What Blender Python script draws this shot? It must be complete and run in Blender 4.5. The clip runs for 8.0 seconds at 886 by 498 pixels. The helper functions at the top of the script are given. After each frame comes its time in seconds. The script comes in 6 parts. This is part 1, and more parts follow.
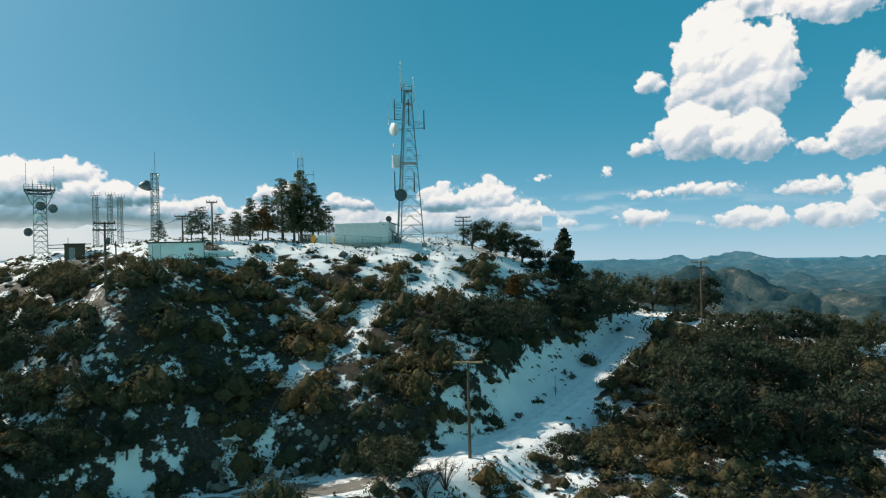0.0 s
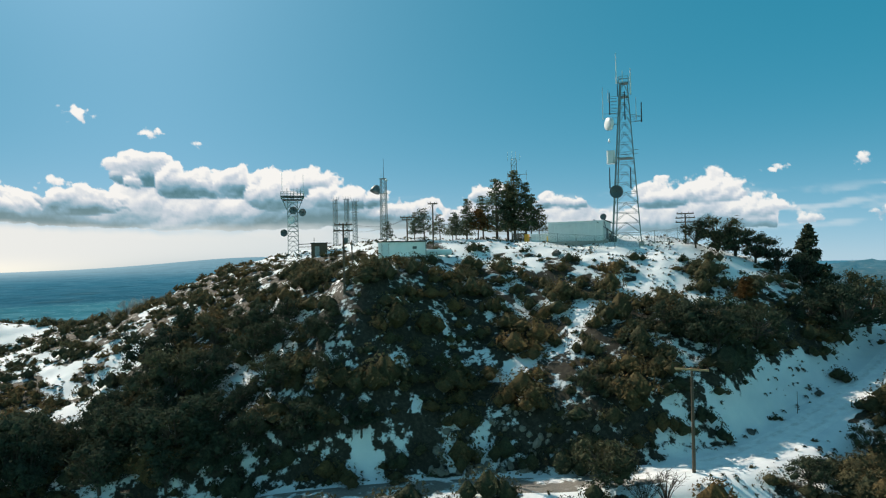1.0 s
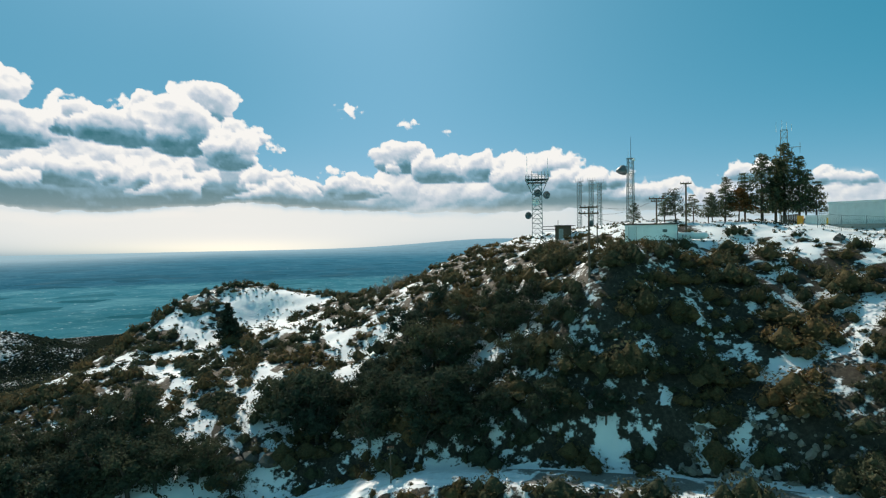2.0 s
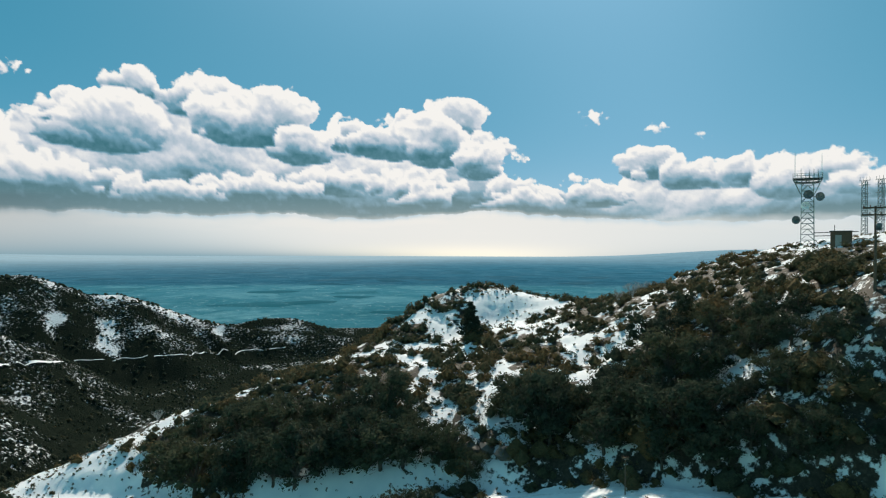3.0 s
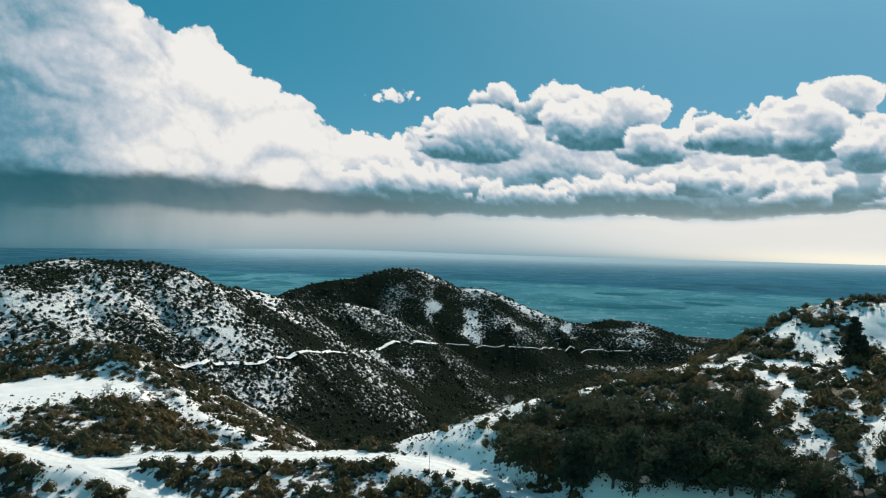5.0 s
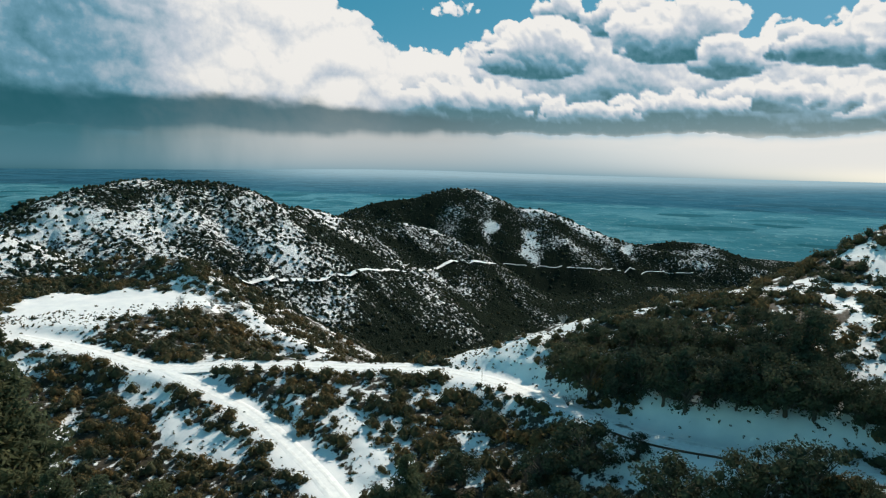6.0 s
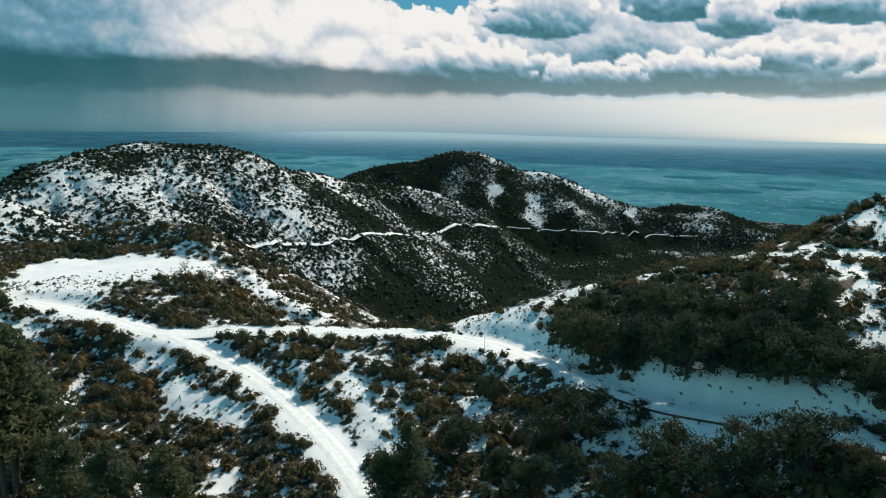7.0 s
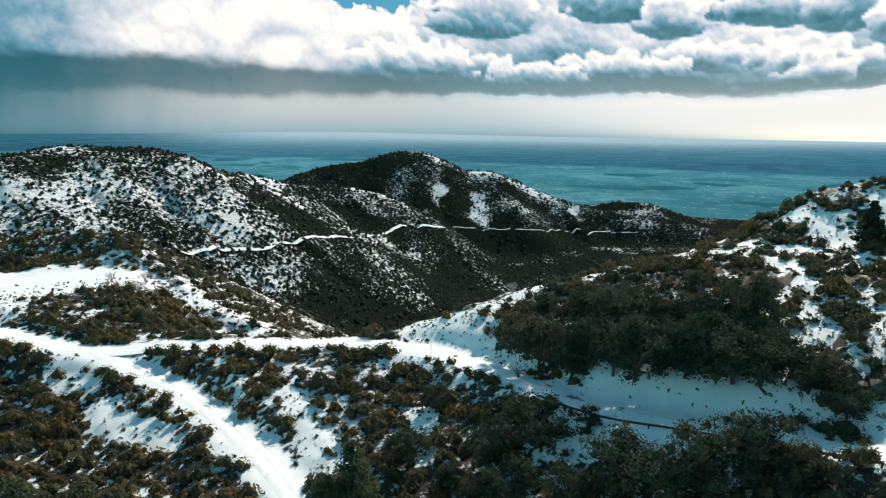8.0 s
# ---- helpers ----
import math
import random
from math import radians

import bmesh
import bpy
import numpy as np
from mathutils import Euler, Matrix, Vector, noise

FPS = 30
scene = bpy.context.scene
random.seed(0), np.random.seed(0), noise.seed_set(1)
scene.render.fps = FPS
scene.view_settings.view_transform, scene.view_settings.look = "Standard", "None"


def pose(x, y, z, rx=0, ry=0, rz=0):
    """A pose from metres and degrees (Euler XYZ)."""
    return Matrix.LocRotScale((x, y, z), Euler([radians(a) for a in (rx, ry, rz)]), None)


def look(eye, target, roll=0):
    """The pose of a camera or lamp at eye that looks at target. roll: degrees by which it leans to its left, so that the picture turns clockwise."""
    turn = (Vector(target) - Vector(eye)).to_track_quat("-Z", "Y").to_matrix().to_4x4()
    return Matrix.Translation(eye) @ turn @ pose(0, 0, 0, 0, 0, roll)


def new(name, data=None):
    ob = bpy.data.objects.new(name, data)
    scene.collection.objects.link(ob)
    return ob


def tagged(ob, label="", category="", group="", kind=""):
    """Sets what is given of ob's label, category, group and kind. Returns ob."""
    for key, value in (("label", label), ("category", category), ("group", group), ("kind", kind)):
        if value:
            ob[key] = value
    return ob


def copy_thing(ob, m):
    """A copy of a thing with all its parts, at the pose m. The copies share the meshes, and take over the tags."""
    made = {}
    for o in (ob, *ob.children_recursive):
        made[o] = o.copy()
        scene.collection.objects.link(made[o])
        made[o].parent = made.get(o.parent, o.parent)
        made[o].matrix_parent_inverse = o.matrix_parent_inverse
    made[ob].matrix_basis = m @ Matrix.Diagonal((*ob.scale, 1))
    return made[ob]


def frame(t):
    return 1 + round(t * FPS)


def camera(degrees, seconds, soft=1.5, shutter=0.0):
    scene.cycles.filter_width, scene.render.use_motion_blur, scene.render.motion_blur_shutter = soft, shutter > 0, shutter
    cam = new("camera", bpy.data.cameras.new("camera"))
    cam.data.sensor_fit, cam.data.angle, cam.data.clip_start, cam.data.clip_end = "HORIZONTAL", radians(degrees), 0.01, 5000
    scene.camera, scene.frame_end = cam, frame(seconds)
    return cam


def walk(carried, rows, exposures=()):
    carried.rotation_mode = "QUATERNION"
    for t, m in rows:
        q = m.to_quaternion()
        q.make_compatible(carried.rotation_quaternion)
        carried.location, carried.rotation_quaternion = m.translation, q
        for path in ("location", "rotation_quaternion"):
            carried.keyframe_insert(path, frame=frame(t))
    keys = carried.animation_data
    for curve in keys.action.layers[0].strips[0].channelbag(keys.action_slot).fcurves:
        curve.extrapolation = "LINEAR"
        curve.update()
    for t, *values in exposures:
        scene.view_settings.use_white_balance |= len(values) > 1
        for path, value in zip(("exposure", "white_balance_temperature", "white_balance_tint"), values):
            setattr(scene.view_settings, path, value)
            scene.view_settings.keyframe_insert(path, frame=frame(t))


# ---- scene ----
cam = camera(70.5, 8.0, soft=1.2)
# seconds, place, then turn about the upright, tilt and lean in degrees
PATH = [
    (0, -0.00, 0.00, 0.00, 2.00, -0.10, -1.27),
    (0.5, -0.08, 0.03, 0.05, 10.46, 0.07, -1.25),
    (1, -0.24, -0.00, 0.05, 21.16, 0.17, -1.23),
    (1.5, -0.54, -0.04, 0.06, 32.00, -0.29, -1.00),
    (2, -0.73, -0.11, 0.20, 42.95, -1.10, -0.85),
    (2.2, -0.71, -0.11, 0.21, 48.92, -0.98, -0.82),
    (2.4, -0.67, -0.09, 0.13, 54.28, -0.89, -0.71),
    (2.6, -0.59, -0.03, -0.08, 58.56, -0.70, -0.43),
    (2.8, -0.48, 0.05, -0.35, 61.97, -0.47, -0.09),
    (3, -0.38, 0.13, -0.60, 64.72, -0.27, 0.23),
    (3.15, -0.32, 0.17, -0.74, 66.48, -0.16, 0.40),
    (3.3, -0.29, 0.18, -0.79, 68.07, -0.12, 0.47),
    (3.5, -0.26, 0.16, -0.81, 70.13, -0.11, 0.50),
    (4, -0.34, 0.14, -0.80, 78.49, -0.20, 0.77),
    (4.5, -0.57, 0.28, -0.84, 88.17, -0.33, 1.02),
    (4.7, -0.68, 0.39, -0.88, 91.40, -0.37, 1.11),
    (4.9, -0.76, 0.51, -0.92, 94.39, -0.42, 1.15),
    (5.1, -0.89, 0.74, -0.97, 96.88, -0.48, 1.11),
    (5.3, -1.03, 0.99, -1.03, 98.81, -0.54, 1.03),
    (5.5, -1.15, 1.23, -1.08, 100.14, -0.59, 0.95),
    (5.65, -1.19, 1.31, -1.10, 100.53, -0.66, 0.91),
    (5.73, -1.19, 1.31, -1.10, 100.53, -0.95, 0.91),
    (5.8, -1.23, 1.39, -1.12, 100.92, -1.72, 0.88),
    (5.9, -1.25, 1.44, -1.14, 100.95, -4.71, 0.91),
    (6, -1.26, 1.48, -1.16, 100.98, -7.81, 0.94),
    (6.1, -1.30, 1.49, -1.09, 100.99, -10.50, 0.92),
    (6.2, -1.33, 1.49, -1.01, 100.99, -11.15, 0.91),
    (6.5, -1.44, 1.50, -0.79, 101.00, -11.18, 0.87),
    (7, -1.93, 1.51, -0.70, 101.27, -11.22, 0.83),
    (7.5, -3.28, 1.52, -0.63, 101.22, -11.23, 0.76),
    (7.6, -3.68, 1.51, -0.61, 100.65, -11.22, 0.71),
    (7.7, -4.08, 1.49, -0.59, 99.95, -11.21, 0.67),
    (7.8, -4.47, 1.48, -0.58, 98.98, -11.20, 0.63),
    (7.9, -4.87, 1.47, -0.56, 97.75, -11.19, 0.58),
    (8, -5.27, 1.46, -0.54, 96.31, -11.18, 0.54),
]


def gimbal(x, y, z, turn, tilt, lean):
    return pose(x, y, z, 0, 0, turn) @ pose(0, 0, 0, 90 + tilt) @ pose(0, 0, 0, 0, 0, lean)


walk(cam, [(t, gimbal(*row)) for t, *row in PATH], [(0, .06), (2, .06), (3.5, 0), (6, -.04), (7.3, .06), (8, .2)])

# ---------------------------------------------------------------- light
SUN_BEARING, SUN_HEIGHT = 64.0, 37.0          # degrees west of ahead, degrees above the level
sun_way = Vector((-math.sin(radians(SUN_BEARING)) * math.cos(radians(SUN_HEIGHT)), math.cos(radians(SUN_BEARING)) * math.cos(radians(SUN_HEIGHT)), math.sin(radians(SUN_HEIGHT))))
sun = new("sun", bpy.data.lights.new("sun", "SUN"))
sun.data.energy, sun.data.angle, sun.data.color = 5.4, radians(0.5), (1.0, 0.88, 0.72)
sun.matrix_world = look(sun_way * 100, (0, 0, 0))

world = bpy.data.worlds.new("mountain_sky")
scene.world = world
world.use_nodes = True
wt = world.node_tree
wt.nodes.clear()
sky = wt.nodes.new("ShaderNodeTexSky")
sky.sky_type, sky.sun_disc = "NISHITA", False
sky.sun_elevation, sky.sun_rotation = radians(SUN_HEIGHT), radians(-SUN_BEARING)
sky.altitude, sky.air_density, sky.dust_density, sky.ozone_density = 1700, 1.0, 0.6, 1.5
grade = wt.nodes.new("ShaderNodeMix")
grade.data_type, grade.blend_type = "RGBA", "MULTIPLY"
grade.inputs["Factor"].default_value = 1.0
grade.inputs["B"].default_value = (0.49, 0.87, 0.66, 1)
back = wt.nodes.new("ShaderNodeBackground")
back.inputs["Strength"].default_value = 0.22
wo = wt.nodes.new("ShaderNodeOutputWorld")
wt.links.new(sky.outputs["Color"], grade.inputs["A"])
wt.links.new(grade.outputs["Result"], back.inputs["Color"])
wt.links.new(back.outputs["Background"], wo.inputs["Surface"])

# ---------------------------------------------------------------- materials
class Mat:
    """A node material, built up in a few words."""

    def __init__(self, name):
        self.m = bpy.data.materials.new(name)
        self.m.use_nodes = True
        self.t = self.m.node_tree
        self.t.nodes.clear()
        self.out = self.t.nodes.new("ShaderNodeOutputMaterial")

    def node(self, kind, **sets):
        n = self.t.nodes.new("ShaderNode" + kind)
        for key, v in sets.items():
            if isinstance(v, bpy.types.NodeSocket):
                self.t.links.new(v, n.inputs[key])
            elif key in n.inputs:
                n.inputs[key].default_value = v
        return n

    def attr(self, name):
        n = self.node("Attribute")
        n.attribute_name = name
        return n

    def noise(self, scale, detail=4.0, rough=0.55, vector=None):
        n = self.node("TexNoise")
        n.inputs["Scale"].default_value, n.inputs["Detail"].default_value, n.inputs["Roughness"].default_value = scale, detail, rough
        if vector is None:
            vector = self.node("TexCoord").outputs["Object"]
        self.t.links.new(vector, n.inputs["Vector"])
        return n.outputs["Fac"]

    def math(self, op, a, b=None, clamp=False):
        n = self.node("Math")
        n.operation, n.use_clamp = op, clamp
        for i, v in enumerate((a, b)):
            if isinstance(v, bpy.types.NodeSocket):
                self.t.links.new(v, n.inputs[i])
            elif v is not None:
                n.inputs[i].default_value = v
        return n.outputs[0]

    def ramp(self, fac, stops):
        n = self.node("ValToRGB", Fac=fac)
        e = n.color_ramp.elements
        while len(e) < len(stops):
            e.new(0.5)
        for el, (p, c) in zip(e, stops):
            el.position = p
            el.color = (*c, 1) if len(c) == 3 else c
        return n.outputs["Color"]

    def step(self, fac, lo, hi):
        n = self.node("MapRange", Value=fac)
        n.interpolation_type = "SMOOTHSTEP"
        n.inputs["From Min"].default_value, n.inputs["From Max"].default_value = lo, hi
        return n.outputs["Result"]

    def mix(self, fac, a, b, mode="MIX"):
        n = self.node("Mix")
        n.data_type, n.blend_type = "RGBA", mode
        for key, v in (("Factor", fac), ("A", a), ("B", b)):
            if isinstance(v, bpy.types.NodeSocket):
                self.t.links.new(v, n.inputs[key] if key == "Factor" else n.inputs[6 if key == "A" else 7])
            elif key == "Factor":
                n.inputs[0].default_value = v
            else:
                n.inputs[6 if key == "A" else 7].default_value = (*v, 1)
        return n.outputs["Result"] if False else n.outputs[2]

    def bump(self, fac, strength=0.3, distance=0.1):
        return self.node("Bump", Height=fac, Strength=strength, Distance=distance).outputs["Normal"]

    def surface(self, colour, rough=0.8, normal=None, metal=0.0, emit=None, power=0.0, spec=None):
        p = self.node("BsdfPrincipled")
        for key, v in (("Base Color", colour), ("Roughness", rough), ("Metallic", metal), ("Normal", normal), ("Emission Color", emit)):
            if v is None:
                continue
            if isinstance(v, bpy.types.NodeSocket):
                self.t.links.new(v, p.inputs[key])
            else:
                p.inputs[key].default_value = (*v, 1) if isinstance(v, tuple) else v
        if emit is not None:
            if isinstance(power, bpy.types.NodeSocket):
                self.t.links.new(power, p.inputs["Emission Strength"])
            else:
                p.inputs["Emission Strength"].default_value = power
        if spec is not None:
            p.inputs["Specular IOR Level"].default_value = spec
        self.t.links.new(p.outputs["BSDF"], self.out.inputs["Surface"])
        return self.m


def snow_ground():
    m = Mat("snow_and_soil")
    cover = m.attr("snow").outputs["Fac"]
    fine, mid = m.noise(0.85, 6, 0.62), m.noise(0.2, 4)
    edge = m.math("ADD", m.math("MULTIPLY", fine, 0.95), m.math("MULTIPLY", mid, 0.36))
    mask = m.step(m.math("SUBTRACT", m.math("ADD", cover, 0.10), m.math("MULTIPLY", edge, 1.0)), -0.04, 0.05)
    soil = m.ramp(m.noise(2.3, 5, 0.65), [(0.25, (0.020, 0.018, 0.014)), (0.5, (0.036, 0.032, 0.024)), (0.62, (0.060, 0.052, 0.040)), (0.8, (0.030, 0.033, 0.021))])
    snow = m.ramp(m.noise(0.35, 5), [(0.3, (0.66, 0.69, 0.72)), (0.7, (0.79, 0.80, 0.81))])
    h = m.math("ADD", m.math("MULTIPLY", mask, 0.6), m.math("MULTIPLY", m.noise(5.0, 5, 0.6), 0.35))
    return m.surface(m.mix(mask, soil, snow), 0.75, m.bump(h, 0.55, 0.25), spec=0.12)


def hill_ground():
    m = Mat("scrub_hillside")
    cover = m.attr("snow").outputs["Fac"]
    edge = m.math("ADD", m.math("MULTIPLY", m.noise(0.55, 6, 0.75), 1.0), m.math("MULTIPLY", m.noise(0.05, 3), 0.25))
    mask = m.step(m.math("SUBTRACT", m.math("ADD", cover, 0.10), edge), -0.04, 0.05)
    soil = m.ramp(m.noise(0.9, 6, 0.7), [(0.3, (0.006, 0.010, 0.008)), (0.52, (0.011, 0.016, 0.012)), (0.75, (0.022, 0.023, 0.015))])
    return m.surface(m.mix(mask, soil, (0.72, 0.74, 0.76)), 0.85, m.bump(m.noise(0.7, 6, 0.7), 0.9, 1.2), spec=0.0)


def plain_ground():
    m = Mat("hazy_lowland")
    wide, town, fine = m.noise(0.0045, 8, 0.72), m.noise(0.03, 5, 0.75), m.noise(0.11, 3, 0.7)
    relief = m.attr("relief").outputs["Fac"]
    # Lowland colours are mixed teal-blue, with the haze of distance painted in.
    hazed_land = m.ramp(wide, [(0.34, (0.014, 0.085, 0.105)), (0.46, (0.020, 0.105, 0.135)), (0.56, (0.030, 0.130, 0.165)), (0.66, (0.05, 0.16, 0.20)), (0.78, (0.03, 0.13, 0.155))])
    hazed_land = m.mix(m.math("MULTIPLY", m.step(town, 0.52, 0.66), 0.55), hazed_land, (0.13, 0.27, 0.29))
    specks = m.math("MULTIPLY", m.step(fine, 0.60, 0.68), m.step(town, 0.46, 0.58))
    hazed_land = m.mix(m.math("MULTIPLY", specks, 0.75), hazed_land, (0.55, 0.66, 0.68))
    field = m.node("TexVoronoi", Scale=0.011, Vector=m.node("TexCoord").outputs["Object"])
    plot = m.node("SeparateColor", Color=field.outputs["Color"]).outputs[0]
    hazed_land = m.mix(m.math("MULTIPLY", m.step(plot, 0.55, 0.95), m.step(town, 0.36, 0.56)), hazed_land, (0.085, 0.215, 0.25))
    hazed_land = m.mix(m.step(plot, 0.28, 0.05), hazed_land, (0.006, 0.055, 0.065))
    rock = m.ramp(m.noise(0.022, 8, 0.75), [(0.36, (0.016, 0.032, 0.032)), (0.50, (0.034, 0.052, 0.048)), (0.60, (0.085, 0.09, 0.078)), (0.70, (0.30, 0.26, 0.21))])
    base = m.mix(relief, hazed_land, rock)
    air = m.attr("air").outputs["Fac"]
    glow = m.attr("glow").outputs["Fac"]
    # Aerial haze painted as emission; the ground's own colour is dimmed under it.
    haze_streak = m.ramp(m.noise(0.012, 8, 0.75), [(0.34, (0.036, 0.150, 0.215)), (0.5, (0.050, 0.176, 0.248)), (0.60, (0.070, 0.205, 0.280)), (0.72, (0.13, 0.28, 0.35))])
    haze = m.mix(glow, haze_streak, (0.30, 0.42, 0.47))
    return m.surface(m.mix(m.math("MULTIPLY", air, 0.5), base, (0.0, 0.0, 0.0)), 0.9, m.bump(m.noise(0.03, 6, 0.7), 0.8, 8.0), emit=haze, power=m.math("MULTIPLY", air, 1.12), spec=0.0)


def road_surface(name, tar):
    m = Mat(name)
    uv = m.node("TexCoord").outputs["UV"]
    sx = m.node("SeparateXYZ", Vector=uv)
    across = sx.outputs["X"]
    wob = m.math("MULTIPLY", m.math("SUBTRACT", m.noise(0.22, 3), 0.5), 0.22)
    a = m.math("ADD", across, wob)
    t1 = m.math("ABSOLUTE", m.math("SUBTRACT", m.math("ABSOLUTE", m.math("SUBTRACT", a, 0.5)), 0.2))
    rut = m.step(t1, 0.10, 0.03)
    dirt = m.math("MULTIPLY", rut, m.step(m.noise(1.3, 5, 0.7), 0.40, 0.62))
    bare = m.step(m.math("ADD", m.noise(0.35, 5, 0.65), m.math("MULTIPLY", m.attr("bare").outputs["Fac"], 0.62)), 0.72, 0.80)
    asphalt = m.ramp(m.noise(6, 4), [(0.3, (0.13, 0.125, 0.115)), (0.7, (0.22, 0.20, 0.175))])
    snow = m.ramp(m.noise(1.2, 5), [(0.3, (0.70, 0.72, 0.74)), (0.7, (0.85, 0.86, 0.86))])
    c = m.mix(m.math("MULTIPLY", dirt, 0.4 if tar else 0.2), snow, (0.42, 0.40, 0.37))
    c = m.mix(bare, c, asphalt)
    h = m.math("SUBTRACT", m.math("MULTIPLY", m.noise(4, 5), 0.5), m.math("MULTIPLY", rut, 0.3))
    return m.surface(c, 0.75, m.bump(h, 0.5, 0.10), spec=0.2)


def leaves(name, stops, per_thing=True, thin=0.34, grain=5.0):
    m = Mat(name)
    tone = m.node("ObjectInfo").outputs["Random"] if per_thing else m.attr("tone").outputs["Fac"]
    leaf = m.node("NewGeometry").outputs["Random Per Island"]
    f = m.math("ADD", m.math("MULTIPLY", tone, 0.75), m.math("MULTIPLY", leaf, 0.25))
    c = m.ramp(f, stops)
    c = m.mix(m.math("MULTIPLY", leaf, 0.35), c, (0.5, 0.5, 0.5), "MULTIPLY")
    speck = m.noise(grain, 4, 0.7)
    c = m.mix(1.0, c, m.ramp(speck, [(0.36, (0.66, 0.67, 0.70)), (0.5, (0.92, 0.92, 0.92)), (0.66, (1.28, 1.24, 1.14))]), "MULTIPLY")
    m.surface(c, 0.8, m.bump(speck, 1.0, 0.5 / grain), spec=0.03)
    p = m.out.inputs["Surface"].links[0].from_socket
    tr = m.node("BsdfTranslucent", Color=c).outputs[0]
    mx = m.node("MixShader", Fac=thin)
    m.t.links.new(p, mx.inputs[1])
    m.t.links.new(tr, mx.inputs[2])
    m.t.links.new(mx.outputs[0], m.out.inputs["Surface"])
    return m.m


def plain(name, colour, rough=0.6, metal=0.0, grain=3.0, vary=0.25, relief=0.15):
    m = Mat(name)
    n = m.noise(grain, 5, 0.6)
    big = m.noise(grain * 0.17, 3)
    dark = tuple(c * (1 - vary) for c in colour)
    light = tuple(min(1, c * (1 + vary * 0.6)) for c in colour)
    c = m.ramp(m.math("ADD", m.math("MULTIPLY", n, 0.6), m.math("MULTIPLY", big, 0.4)), [(0.3, dark), (0.5, colour), (0.72, light)])
    return m.surface(c, rough, m.bump(n, relief, 0.02), metal)


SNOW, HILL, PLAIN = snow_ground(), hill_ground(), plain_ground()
ROAD_MAT, TRACK_MAT = road_surface("snowy_asphalt", True), road_surface("packed_snow", False)
SCRUB = [(0.0, (0.050, 0.066, 0.050)), (0.35, (0.084, 0.092, 0.058)), (0.6, (0.124, 0.106, 0.058)), (0.82, (0.200, 0.134, 0.064)), (1.0, (0.165, 0.138, 0.068))]
OAK = [(0.0, (0.036, 0.052, 0.041)), (0.5, (0.063, 0.080, 0.054)), (1.0, (0.108, 0.106, 0.062))]
PINE = [(0.0, (0.085, 0.112, 0.080)), (0.5, (0.105, 0.130, 0.078)), (1.0, (0.14, 0.140, 0.075))]
LEAF_SCRUB, LEAF_SCRUB_ALL = leaves("scrub_leaves", SCRUB), leaves("scrub_leaves_massed", SCRUB, False)
LEAF_OAK, LEAF_PINE = leaves("oak_leaves", OAK, grain=32.0, thin=0.28), leaves("pine_needles", PINE, grain=40.0, thin=0.48)
LEAF_TAN = leaves("dry_brown_leaves", [(0.0, (0.09, 0.05, 0.02)), (1.0, (0.16, 0.09, 0.035))])
TWIG_FROST = leaves("frosted_twigs", [(0.0, (0.42, 0.42, 0.42)), (1.0, (0.62, 0.62, 0.62))], thin=0.3)
BARK = plain("bark", (0.07, 0.055, 0.042), 0.9, 0, 8, 0.4, 0.6)

# ---------------------------------------------------------------- terrain
# Ridge lines, road levels and hollows of the mountain (x, y, height); z = 0 is the level of the summit yard.
PLATEAU = [(-9, 105, .6), (-21, 105, .8), (-39, 84, -.6), (-71, 103, -.2), (-55, 94, .2), (-39.5, 69.6, -3.6), (-15, 128, 1.2),
           (-45, 122, 1.4), (-72, 128, 0), (4, 120, -.6), (-30, 165, -12), (-90, 150, -16), (15, 165, -18)]
CREST_EAST = [(4.4, 104, -1.8), (12, 99, -5.5), (19, 102, -9.2), (26, 107, -10.8), (36, 108, -11.6), (45, 130, -20), (37, 98, -13), (48, 88, -16),
              (31, 74, -17), (38, 64, -19.5), (26, 52, -23.5), (13.6, 56, -21.5), (70, 75, -20), (75, 105, -17), (90, 60, -27), (110, 130, -35)]
FACE = [(-5, 84, -7), (-19, 78, -9.2), (-27.6, 71, -10.8), (-44, 67, -9.5), (-8, 69.5, -13.6), (5, 76, -12.2), (9, 75.5, -17.3), (-12.7, 62.5, -18.2),
        (-30, 62, -15.5), (-45, 56, -18.5), (-60, 75, -8), (-77, 64, -17.3), (-60, 55, -20.5)]
RIDGE_WEST = [(-86, 98, -3.6), (-96, 88, -10.3), (-108, 78.5, -14.2), (-113, 86, -14), (-128, 83, -11.6), (-136, 75, -9.8), (-137, 62, -12.6),
              (-119, 71, -17.8), (-111, 58.5, -19.6), (-127, 46, -21), (-125, 28, -25.2), (-118, 5, -30.2), (-112, -7, -33.4), (-98, 22, -27.6),
              (-78, 36, -25), (-86, 11, -32)]
LEE = [(-190, 90, -48), (-185, 40, -56), (-165, 0, -60), (-150, -35, -60), (-150, 140, -42), (-60, 230, -52), (80, 220, -50)]
